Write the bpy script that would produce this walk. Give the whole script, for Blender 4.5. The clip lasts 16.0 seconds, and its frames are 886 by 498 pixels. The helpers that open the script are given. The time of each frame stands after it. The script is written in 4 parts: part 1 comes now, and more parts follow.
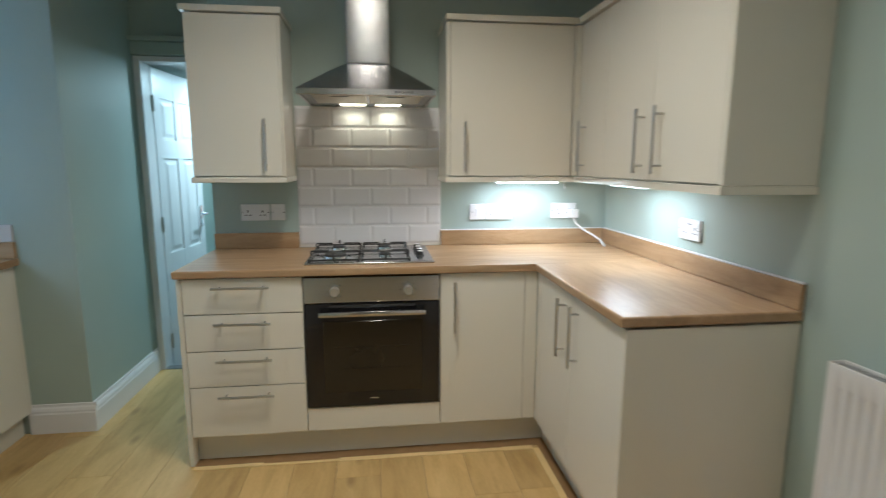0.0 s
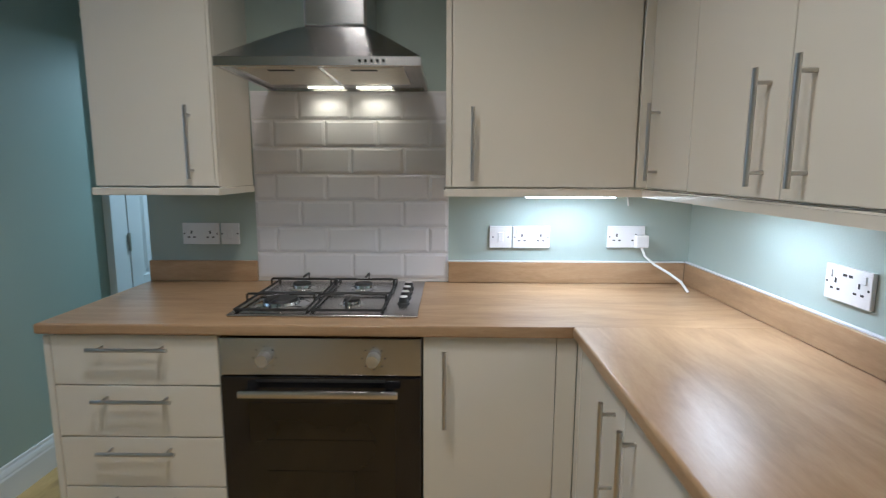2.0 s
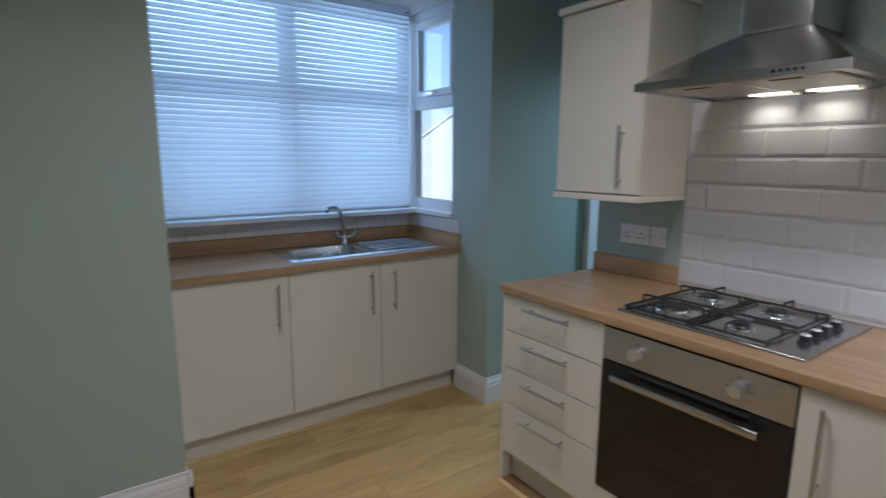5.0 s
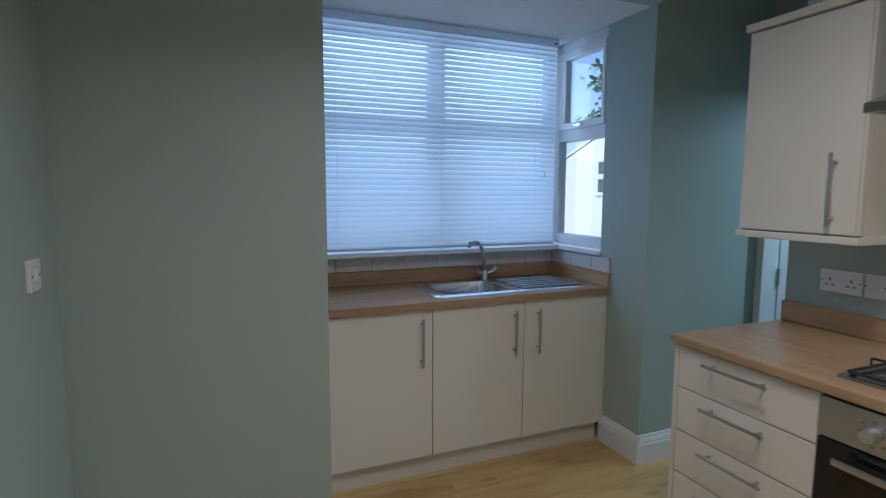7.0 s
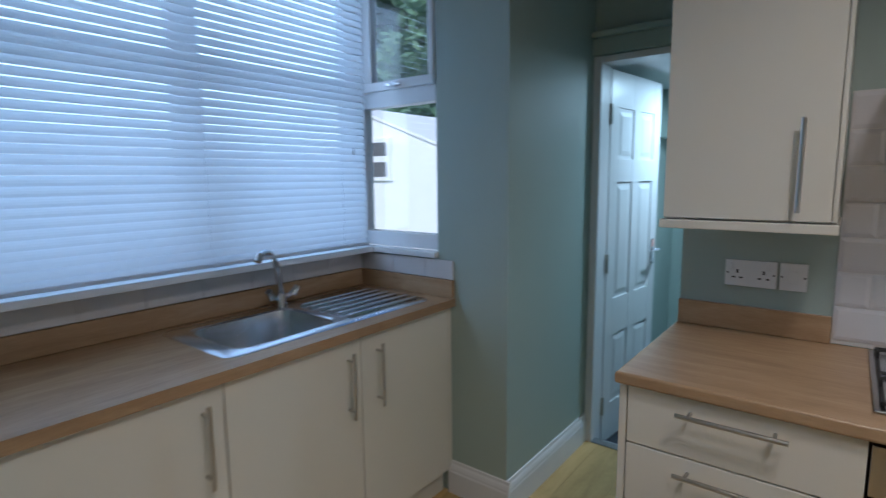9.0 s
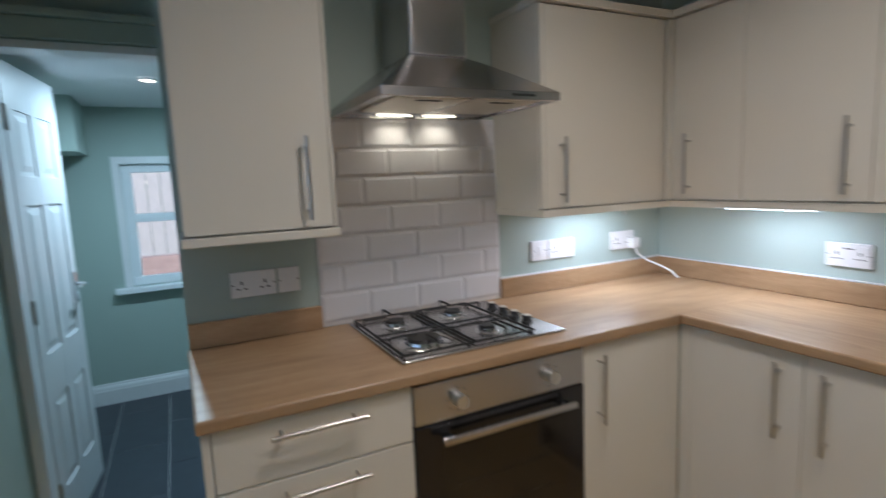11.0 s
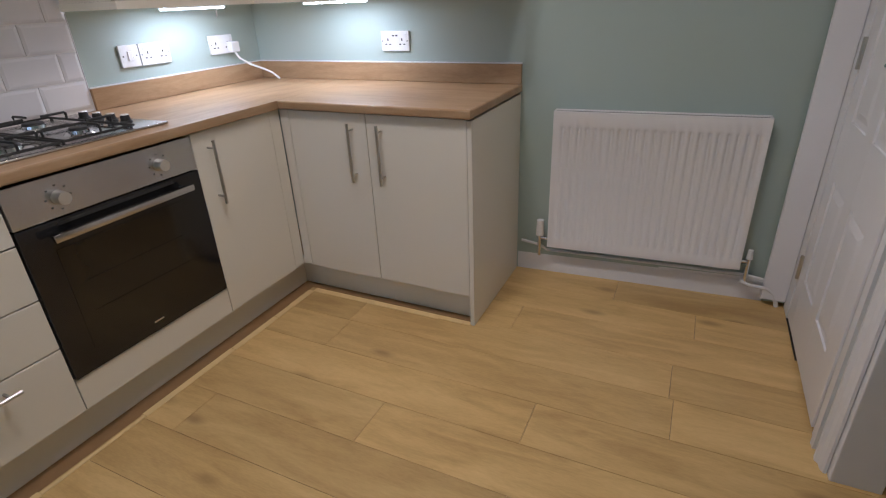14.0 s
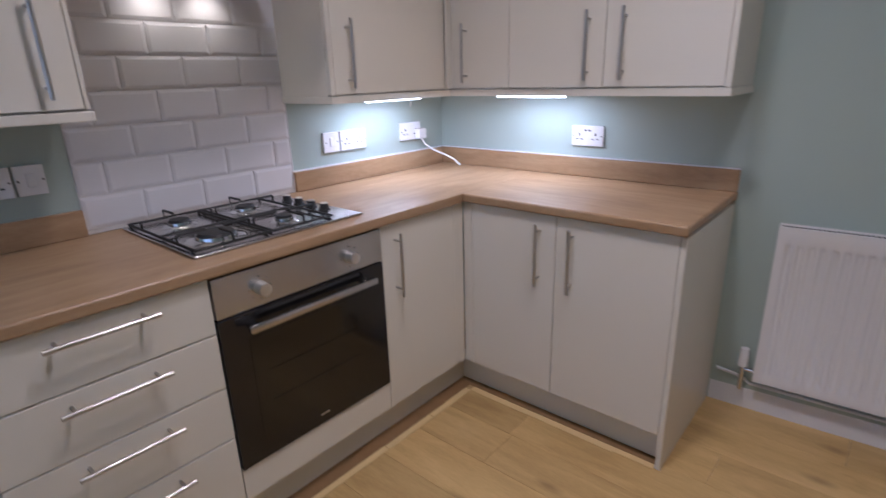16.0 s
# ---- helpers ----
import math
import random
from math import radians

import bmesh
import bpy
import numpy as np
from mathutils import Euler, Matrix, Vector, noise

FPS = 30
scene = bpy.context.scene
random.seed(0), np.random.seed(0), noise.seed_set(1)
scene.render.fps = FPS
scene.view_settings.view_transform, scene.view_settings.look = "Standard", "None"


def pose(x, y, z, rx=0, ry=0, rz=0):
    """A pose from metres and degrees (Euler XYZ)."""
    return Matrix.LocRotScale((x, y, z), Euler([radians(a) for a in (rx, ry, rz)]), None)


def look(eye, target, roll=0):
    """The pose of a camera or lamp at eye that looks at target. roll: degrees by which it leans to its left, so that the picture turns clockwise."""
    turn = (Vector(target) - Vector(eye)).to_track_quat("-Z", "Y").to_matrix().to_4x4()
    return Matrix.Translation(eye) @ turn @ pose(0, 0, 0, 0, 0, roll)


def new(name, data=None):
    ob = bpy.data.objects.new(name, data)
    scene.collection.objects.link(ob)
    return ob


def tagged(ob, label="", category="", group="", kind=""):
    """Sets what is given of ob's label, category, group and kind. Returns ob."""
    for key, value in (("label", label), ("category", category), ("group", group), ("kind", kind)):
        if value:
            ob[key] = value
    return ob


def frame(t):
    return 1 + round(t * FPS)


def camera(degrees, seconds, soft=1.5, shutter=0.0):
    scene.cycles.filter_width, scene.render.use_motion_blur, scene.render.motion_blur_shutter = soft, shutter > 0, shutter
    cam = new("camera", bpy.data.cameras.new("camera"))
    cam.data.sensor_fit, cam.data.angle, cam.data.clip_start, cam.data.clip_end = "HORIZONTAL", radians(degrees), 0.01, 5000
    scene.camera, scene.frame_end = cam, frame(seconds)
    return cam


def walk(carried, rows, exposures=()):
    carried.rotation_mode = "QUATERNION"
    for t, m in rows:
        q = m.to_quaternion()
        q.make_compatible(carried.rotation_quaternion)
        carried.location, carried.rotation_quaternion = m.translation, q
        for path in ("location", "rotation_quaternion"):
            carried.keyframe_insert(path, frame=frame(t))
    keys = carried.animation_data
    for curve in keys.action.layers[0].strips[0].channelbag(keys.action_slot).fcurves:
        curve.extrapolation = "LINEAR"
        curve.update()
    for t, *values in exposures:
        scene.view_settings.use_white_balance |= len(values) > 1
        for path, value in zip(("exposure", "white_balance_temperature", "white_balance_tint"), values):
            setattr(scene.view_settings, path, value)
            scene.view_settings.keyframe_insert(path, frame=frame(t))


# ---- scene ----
cam = camera(80.5, 16.0, soft=1.15, shutter=0.5)
PATH = [
    (0, (0.026, -2.266, 1.334), (0.274, -0.308, 1.013), 0.1),
    (0.5, (0.038, -2.057, 1.313), (0.052, -0.081, 1.001), 0.3),
    (1, (0.088, -1.834, 1.288), (0.052, 0.151, 1.048), 0.4),
    (1.5, (0.234, -1.624, 1.347), (0.223, 0.355, 1.063), -0.3),
    (2, (0.376, -1.468, 1.332), (0.353, 0.509, 1.034), 0.2),
    (2.5, (0.453, -1.295, 1.356), (0.376, 0.68, 1.055), 0.2),
    (3, (0.499, -1.184, 1.368), (0.099, 0.758, 1.103), 0.4),
    (3.5, (0.552, -1.163, 1.399), (-0.316, 0.615, 1.107), 0.4),
    (4, (0.641, -1.234, 1.398), (-0.605, 0.304, 1.108), 0.8),
    (4.5, (0.746, -1.362, 1.395), (-0.681, 0.007, 1.096), 0.8),
    (5, (0.794, -1.454, 1.408), (-0.817, -0.318, 1.068), 0.3),
    (5.2, (0.791, -1.475, 1.417), (-0.876, -0.423, 1.078), 0.4),
    (7.4, (0.455, -1.531, 1.406), (-1.384, -0.775, 1.196), 0.2),
    (7.5, (0.393, -1.519, 1.409), (-1.423, -0.708, 1.204), 0.3),
    (8, (0.15, -1.485, 1.402), (-1.535, -0.42, 1.232), 0.1),
    (8.2, (0.048, -1.472, 1.392), (-1.578, -0.322, 1.206), 0.1),
    (10.3, (-0.779, -1.139, 1.412), (-0.62, 0.843, 1.194), -2.4),
    (10.4, (-0.787, -1.155, 1.387), (-0.497, 0.815, 1.205), -2.7),
    (10.8, (-0.827, -1.203, 1.361), (-0.071, 0.639, 1.176), -3.0),
    (11, (-0.817, -1.246, 1.397), (0.078, 0.523, 1.135), -2.5),
    (11.5, (-0.896, -1.347, 1.358), (0.374, 0.164, 1.039), -2.3),
    (12, (-0.915, -1.436, 1.337), (0.56, -0.165, 0.879), -2.4),
    (12.5, (-0.902, -1.515, 1.295), (0.669, -0.426, 0.707), -2.9),
    (13, (-0.921, -1.521, 1.262), (0.679, -0.556, 0.547), -2.6),
    (13.5, (-0.934, -1.548, 1.238), (0.681, -0.69, 0.427), -2.6),
    (14, (-0.938, -1.557, 1.24), (0.68, -0.762, 0.373), -2.5),
    (14.5, (-0.928, -1.55, 1.242), (0.687, -0.759, 0.367), -2.4),
    (15, (-0.904, -1.502, 1.273), (0.692, -0.594, 0.481), -2.4),
    (15.5, (-0.875, -1.391, 1.284), (0.649, -0.297, 0.591), -2.0),
    (16, (-0.85, -1.28, 1.328), (0.584, -0.034, 0.703), -1.7),
]
walk(cam, [(t, look(eye, target, roll)) for t, eye, target, roll in PATH],
     [(0, -0.17, 5650, 3), (1, -0.36, 5500, 5), (2, -0.5, 5450, 8), (3, -0.57, 5450, 10), (5, -0.64, 5250, 11), (8, -0.74, 5250, 12), (10.4, -0.7, 5450, 11),
      (12, -0.56, 5650, 16), (14.5, -0.5, 5500, 17), (16, -0.53, 5250, 24)])

# ---- light ----
world = bpy.data.worlds.new("sky")
scene.world = world
world.use_nodes = True
wn = world.node_tree
sky = wn.nodes.new("ShaderNodeTexSky")
sky.sky_type = "NISHITA"
sky.sun_disc = False
sky.sun_elevation, sky.sun_rotation = radians(40), radians(200)
wn.links.new(sky.outputs["Color"], wn.nodes["Background"].inputs["Color"])
wn.nodes["Background"].inputs["Strength"].default_value = 0.28


def lamp(name, kind, power, color, m, size=0.1, size_y=None, spread=180):
    data = bpy.data.lights.new(name, kind)
    data.energy, data.color = power, color
    if kind == "AREA":
        data.shape = "RECTANGLE" if size_y else "DISK"
        data.size = size
        if size_y:
            data.size_y = size_y
        data.spread = radians(spread)
    ob = new(name, data)
    ob.matrix_world = m
    return ob


sun = lamp("sun", "SUN", 4.5, (1.0, 0.96, 0.9), look((0, -6, 8), (-4, 3, 0)))
sun.data.angle = radians(10)
CEIL = 2.5
# both lamps are unseen; the second is added to brighten floor and tiles
SPOTS = [(-0.03, -0.66, 11.5), (0.10, -1.2, 8.0)]
for sx, sy, watts in SPOTS:
    lamp("assumed_ceiling_lamp", "AREA", watts, (1.0, 0.86, 0.71), pose(sx, sy, CEIL - 0.03), 0.22, spread=140)
lamp("strip_lamp", "AREA", 3.4, (0.94, 0.95, 1.0), pose(0.81, 0.42, 1.233), 0.31, 0.022)
lamp("strip_lamp", "AREA", 3.4, (0.94, 0.95, 1.0), pose(1.13, -0.07, 1.233), 0.022, 0.31)
for hx in (-0.085, 0.095):
    lamp("hood_lamp", "AREA", 0.26, (1.0, 0.86, 0.6), pose(hx, 0.535, 1.622), 0.09, 0.025, spread=130)
lamp("window_daylight", "AREA", 15, (0.58, 0.79, 1.0), pose(-2.33, -0.4, 1.68, 0, -90, 0), 1.2, 1.55)
lamp("utility_spot_lamp", "AREA", 24, (0.72, 0.95, 1.0), pose(-0.88, 1.95, 1.952), 0.07)


# ---- materials ----
def mat(name, color, rough=0.5, metal=0.0, noise_scale=8.0, vary=0.06, fine=120.0, bump=0.05, coat=0.0,
        stretch=(1, 1, 1), island=0.0, spec=0.5):
    m = bpy.data.materials.new(name)
    m.use_nodes = True
    n, l = m.node_tree.nodes, m.node_tree.links
    b = n["Principled BSDF"]
    b.inputs["Metallic"].default_value = metal
    b.inputs["Coat Weight"].default_value = coat
    b.inputs["Coat Roughness"].default_value = 0.06
    b.inputs["Specular IOR Level"].default_value = spec
    tc = n.new("ShaderNodeTexCoord")
    mp = n.new("ShaderNodeMapping")
    mp.inputs["Scale"].default_value = stretch
    l.new(tc.outputs["Object"], mp.inputs["Vector"])
    big, small = n.new("ShaderNodeTexNoise"), n.new("ShaderNodeTexNoise")
    big.inputs["Scale"].default_value, big.inputs["Detail"].default_value = noise_scale, 5
    small.inputs["Scale"].default_value, small.inputs["Detail"].default_value = fine, 3
    for k in (big, small):
        l.new(mp.outputs["Vector"], k.inputs["Vector"])
    mix = n.new("ShaderNodeMix")
    mix.data_type = "RGBA"
    mix.inputs[6].default_value = (*[c * (1 - vary) for c in color], 1)
    mix.inputs[7].default_value = (*[min(1, c * (1 + vary)) for c in color], 1)
    l.new(big.outputs["Fac"], mix.inputs[0])
    l.new(mix.outputs[2], b.inputs["Base Color"])
    rr = n.new("ShaderNodeMapRange")
    rr.inputs["To Min"].default_value, rr.inputs["To Max"].default_value = max(0.02, rough * 0.85), min(1, rough * 1.15)
    l.new(small.outputs["Fac"], rr.inputs["Value"])
    l.new(rr.outputs["Result"], b.inputs["Roughness"])
    bp = n.new("ShaderNodeBump")
    bp.inputs["Strength"].default_value, bp.inputs["Distance"].default_value = bump, 0.002
    l.new(small.outputs["Fac"], bp.inputs["Height"])
    l.new(bp.outputs["Normal"], b.inputs["Normal"])
    return m


def wood(name, dark, mid, light, axis, rough=0.4, plank=False, coat=0.0, knots=False, blotch=False):
    """Oak: long soft grain along an axis, fine pores, knots, and a tone of its own for each piece."""
    m = bpy.data.materials.new(name)
    m.use_nodes = True
    n, l = m.node_tree.nodes, m.node_tree.links
    b = n["Principled BSDF"]
    b.inputs["Coat Weight"].default_value = coat
    tc, mp = n.new("ShaderNodeTexCoord"), n.new("ShaderNodeMapping")
    sc = [1.0, 1.0, 1.0]
    sc[axis] = 0.17
    mp.inputs["Scale"].default_value = sc
    add = n.new("ShaderNodeVectorMath")
    info = n.new("ShaderNodeObjectInfo")
    mul = n.new("ShaderNodeVectorMath")
    mul.operation = "SCALE"
    mul.inputs[0].default_value = (13.0, 7.0, 3.0)
    l.new(info.outputs["Random"], mul.inputs["Scale"])
    l.new(tc.outputs["Object"], add.inputs[0])
    if plank:
        l.new(mul.outputs[0], add.inputs[1])
    l.new(add.outputs[0], mp.inputs["Vector"])
    grain, pores, cloud = (n.new("ShaderNodeTexNoise") for _ in range(3))
    for k, s_, d in ((grain, 20 if not plank else 15, 6), (pores, 240, 4), (cloud, 9.0 if blotch else 7.0, 4)):
        k.inputs["Scale"].default_value, k.inputs["Detail"].default_value = s_, d
        l.new(mp.outputs["Vector"], k.inputs["Vector"])
    grain.inputs["Distortion"].default_value = 1.2
    mixv = n.new("ShaderNodeMath")
    mixv.operation = "MULTIPLY_ADD"
    mixv.inputs[1].default_value = 0.18
    l.new(pores.outputs["Fac"], mixv.inputs[0])
    half = n.new("ShaderNodeMath")
    half.operation = "MULTIPLY_ADD"
    half.inputs[1].default_value = 0.45
    l.new(grain.outputs["Fac"], half.inputs[0])
    c2 = n.new("ShaderNodeMath")
    c2.operation = "MULTIPLY"
    c2.inputs[1].default_value = 0.42
    l.new(cloud.outputs["Fac"], c2.inputs[0])
    l.new(c2.outputs[0], half.inputs[2])
    l.new(half.outputs[0], mixv.inputs[2])
    ramp = n.new("ShaderNodeValToRGB")
    e = ramp.color_ramp.elements
    e[0].position, e[0].color = 0.38, (*dark, 1)
    e[1].position, e[1].color = 0.68, (*light, 1)
    k = e.new(0.52)
    k.color = (*mid, 1)
    l.new(mixv.outputs[0], ramp.inputs["Fac"])
    out = ramp.outputs["Color"]
    if plank:
        tone = n.new("ShaderNodeMix")
        tone.data_type, tone.blend_type = "RGBA", "MULTIPLY"
        tone.inputs[0].default_value = 1.0
        tr = n.new("ShaderNodeMapRange")
        tr.inputs["To Min"].default_value, tr.inputs["To Max"].default_value = 0.88, 1.08
        l.new(info.outputs["Random"], tr.inputs["Value"])
        l.new(out, tone.inputs[6])
        l.new(tr.outputs["Result"], tone.inputs[7])
        out = tone.outputs[2]
    if knots:
        vo, mp2 = n.new("ShaderNodeTexVoronoi"), n.new("ShaderNodeMapping")
        s2 = [3.2, 3.2, 3.2]
        s2[axis] = 1.3
        mp2.inputs["Scale"].default_value = s2
        l.new(add.outputs[0], mp2.inputs["Vector"])
        l.new(mp2.outputs["Vector"], vo.inputs["Vector"])
        vo.voronoi_dimensions = "2D"
        vo.inputs["Scale"].default_value = 1.0
        kr = n.new("ShaderNodeMapRange")
        kr.inputs["From Min"].default_value, kr.inputs["From Max"].default_value = 0.02, 0.085
        kr.inputs["To Min"].default_value, kr.inputs["To Max"].default_value = 1.0, 0.0
        l.new(vo.outputs["Distance"], kr.inputs["Value"])
        kn = n.new("ShaderNodeMix")
        kn.data_type = "RGBA"
        kn.inputs[7].default_value = (dark[0] * 0.45, dark[1] * 0.4, dark[2] * 0.35, 1)
        kmul = n.new("ShaderNodeMath")
        kmul.operation = "MULTIPLY"
        l.new(kr.outputs["Result"], kmul.inputs[0])
        l.new(grain.outputs["Fac"], kmul.inputs[1])
        l.new(kmul.outputs[0], kn.inputs[0])
        l.new(out, kn.inputs[6])
        out = kn.outputs[2]
    l.new(out, b.inputs["Base Color"])
    b.inputs["Roughness"].default_value = rough
    bp = n.new("ShaderNodeBump")
    bp.inputs["Strength"].default_value, bp.inputs["Distance"].default_value = 0.12, 0.001
    l.new(pores.outputs["Fac"], bp.inputs["Height"])
    l.new(bp.outputs["Normal"], b.inputs["Normal"])
    return m


def glow(name, color, strength):
    m = bpy.data.materials.new(name)
    m.use_nodes = True
    b = m.node_tree.nodes["Principled BSDF"]
    b.inputs["Base Color"].default_value = (*color, 1)
    b.inputs["Emission Color"].default_value = (*color, 1)
    b.inputs["Emission Strength"].default_value = strength
    return m


def glass(name, tint=(1, 1, 1), rough=0.0):
    m = bpy.data.materials.new(name)
    m.use_nodes = True
    b = m.node_tree.nodes["Principled BSDF"]
    b.inputs["Base Color"].default_value = (*tint, 1)
    b.inputs["Transmission Weight"].default_value = 1.0
    b.inputs["Roughness"].default_value = rough
    b.inputs["IOR"].default_value = 1.45
    return m


M_WALL = mat("pale_green_paint", (0.39, 0.47, 0.432), 0.55, noise_scale=2.2, vary=0.05, fine=220, bump=0.16)
M_CEIL = mat("white_ceiling_paint", (0.80, 0.81, 0.82), 0.8, noise_scale=2, vary=0.02, fine=200, bump=0.1)
M_WHITE = mat("white_gloss_paint", (0.78, 0.78, 0.80), 0.36, noise_scale=5, vary=0.03, fine=25, bump=0.0)
M_CREAM = mat("cream_gloss_board", (0.75, 0.715, 0.63), 0.14, noise_scale=1.5, vary=0.012, fine=14, bump=0.004, spec=0.32)
M_CREAM_MATT = mat("cream_edge_board", (0.70, 0.67, 0.58), 0.4, noise_scale=3, vary=0.02, fine=60, bump=0.02)
M_PVC = mat("white_window_plastic", (0.80, 0.82, 0.85), 0.3, noise_scale=4, vary=0.02, fine=60, bump=0.02)
M_SLAT = mat("white_blind_slat", (0.78, 0.80, 0.84), 0.45, noise_scale=6, vary=0.03, fine=80, bump=0.02)
sn, sl = M_SLAT.node_tree.nodes, M_SLAT.node_tree.links
st_, sm_ = sn.new("ShaderNodeBsdfTranslucent"), sn.new("ShaderNodeMixShader")
st_.inputs["Color"].default_value = (0.8, 0.85, 0.9, 1)
sm_.inputs[0].default_value = 0.45
sl.new(sn["Principled BSDF"].outputs[0], sm_.inputs[1])
sl.new(st_.outputs[0], sm_.inputs[2])
sl.new(sm_.outputs[0], sn["Material Output"].inputs["Surface"])
M_STEEL = mat("brushed_steel", (0.60, 0.60, 0.61), 0.24, 1.0, 3, 0.05, 60, 0.04, stretch=(1, 1, 40))
M_STEEL_H = mat("brushed_steel_panel", (0.54, 0.53, 0.53), 0.24, 1.0, 3, 0.05, 60, 0.04, stretch=(40, 1, 1))
for steel_ in (M_STEEL, M_STEEL_H):
    # horizontal brushing draws highlights out upright
    sb_ = steel_.node_tree.nodes["Principled BSDF"]
    tg_ = steel_.node_tree.nodes.new("ShaderNodeTangent")
    tg_.direction_type, tg_.axis = "RADIAL", "Z"
    steel_.node_tree.links.new(tg_.outputs[0], sb_.inputs["Tangent"])
    sb_.inputs["Anisotropic"].default_value = 0.75
    sb_.inputs["Anisotropic Rotation"].default_value = 0.25
M_CHROME = mat("chrome", (0.72, 0.73, 0.75), 0.12, 1.0, 6, 0.04, 90, 0.01)
M_SINK = mat("satin_sink_steel", (0.70, 0.71, 0.73), 0.20, 1.0, 4, 0.03, 8, 0.0)
M_HANDLE = mat("satin_nickel", (0.55, 0.53, 0.50), 0.30, 1.0, 10, 0.04, 120, 0.0)
M_KNOB = mat("satin_silver_knob", (0.75, 0.74, 0.72), 0.38, 1.0, 10, 0.03, 120, 0.0)
M_BLACK = mat("black_oven_enamel", (0.012, 0.012, 0.014), 0.12, 0, 6, 0.2, 60, 0.01)
M_OVEN_IN = mat("smoked_oven_window", (0.017, 0.015, 0.012), 0.09, 0, 3, 0.2, 40, 0.005)
M_IRON = mat("black_cast_iron", (0.018, 0.018, 0.018), 0.55, 0, 30, 0.2, 200, 0.3)
M_TILE = mat("white_glazed_tile", (0.68, 0.67, 0.69), 0.16, 0, 9, 0.02, 18, 0.03, coat=0.3)
M_GROUT = mat("pale_grout", (0.72, 0.71, 0.70), 0.85, 0, 40, 0.06, 300, 0.2)
M_SOCKET = mat("white_socket_plastic", (0.80, 0.80, 0.80), 0.25, 0, 8, 0.015, 60, 0.01)
M_DARK = mat("dark_slot", (0.03, 0.03, 0.03), 0.6, 0)
M_RAD = mat("white_radiator_enamel", (0.78, 0.77, 0.77), 0.3, 0, 6, 0.02, 70, 0.02)
M_PIPE = mat("painted_pipe", (0.72, 0.72, 0.72), 0.35, 0, 12, 0.05, 90, 0.05)
M_FILTER = mat("aluminium_filter", (0.62, 0.58, 0.50), 0.45, 0.8, 60, 0.12, 300, 0.2)
M_LED = glow("cool_led_diffuser", (0.86, 0.96, 1.0), 14)
M_HOODLED = glow("warm_hood_lamp", (1.0, 0.88, 0.62), 7)
M_SPOT = glow("downlight_lens", (1.0, 0.85, 0.65), 12)
M_GLASS = glass("window_glass")
M_SLATE = mat("dark_slate_floor_tile", (0.045, 0.052, 0.065), 0.45, 0, 9, 0.25, 90, 0.15)
M_FLOOR = wood("oak_laminate_plank", (0.45, 0.288, 0.106), (0.58, 0.386, 0.152), (0.69, 0.48, 0.205), 1, 0.36, plank=True, knots=True)
M_TOP = wood("oak_laminate_worktop", (0.30, 0.185, 0.095), (0.39, 0.25, 0.135), (0.475, 0.325, 0.19), 0, 0.36, blotch=True)
M_TOP_Y = wood("oak_laminate_worktop_turned", (0.30, 0.185, 0.095), (0.39, 0.25, 0.135), (0.475, 0.325, 0.19), 1, 0.36, blotch=True)
M_RENDER = mat("white_outdoor_render", (0.82, 0.82, 0.80), 0.9, 0, 2, 0.05, 60, 0.2)
M_BRICK = mat("red_brick", (0.52, 0.36, 0.31), 0.9, 0, 12, 0.25, 80, 0.3)
M_LEAF = mat("green_leaf", (0.12, 0.22, 0.11), 0.6, 0, 3, 0.5, 30, 0.1)
M_BARK = mat("brown_bark", (0.09, 0.06, 0.04), 0.9, 0, 14, 0.3, 80, 0.6)
M_GRASS = mat("lawn_and_paving", (0.16, 0.20, 0.11), 0.95, 0, 1.5, 0.3, 60, 0.5)
M_FENCE = mat("grey_timber_fence", (0.62, 0.58, 0.54), 0.85, 0, 8, 0.2, 90, 0.3, stretch=(6, 6, 1))
# brown subfloor with some of the units' shade put into its colour
M_SUBFLOOR = mat("bare_shaded_subfloor", (0.27, 0.155, 0.065), 0.8, 0, 14, 0.25, 90, 0.3)
M_BEAD = mat("pale_oak_bead", (0.76, 0.57, 0.27), 0.5, 0, 9, 0.12, 120, 0.1)
M_SILVER = mat("printed_grey_marks", (0.10, 0.10, 0.10), 0.5, 0)


# ---- mesh helpers ----
PLACE = {}


def thing(name, at, label, category, group="", turn=0):
    ob = new(name)
    ob.empty_display_size = 0.05
    ob.matrix_basis = pose(*at, 0, 0, turn)
    PLACE[ob.name] = ob.matrix_basis.copy()
    return tagged(ob, label, category, group)


def finish(name, bm, material):
    me = bpy.data.meshes.new(name)
    bmesh.ops.recalc_face_normals(bm, faces=bm.faces)
    bm.to_mesh(me)
    bm.free()
    me.materials.append(material)
    return new(name, me)


def part(name, bm, material, parent=None, label="", local=False, smooth=False):
    ob = finish(name, bm, material)
    if smooth:
        for p in ob.data.polygons:
            p.use_smooth = True
        ob.data.set_sharp_from_angle(angle=radians(40))
    if parent is not None:
        ob.parent = parent
        if not local and parent.name in PLACE:
            ob.matrix_parent_inverse = PLACE[parent.name].inverted()
    if label:
        ob["label"] = label
    return ob


def setting(name, bm, material, label, category="wall"):
    return tagged(part(name, bm, material), label, category, kind="structure")


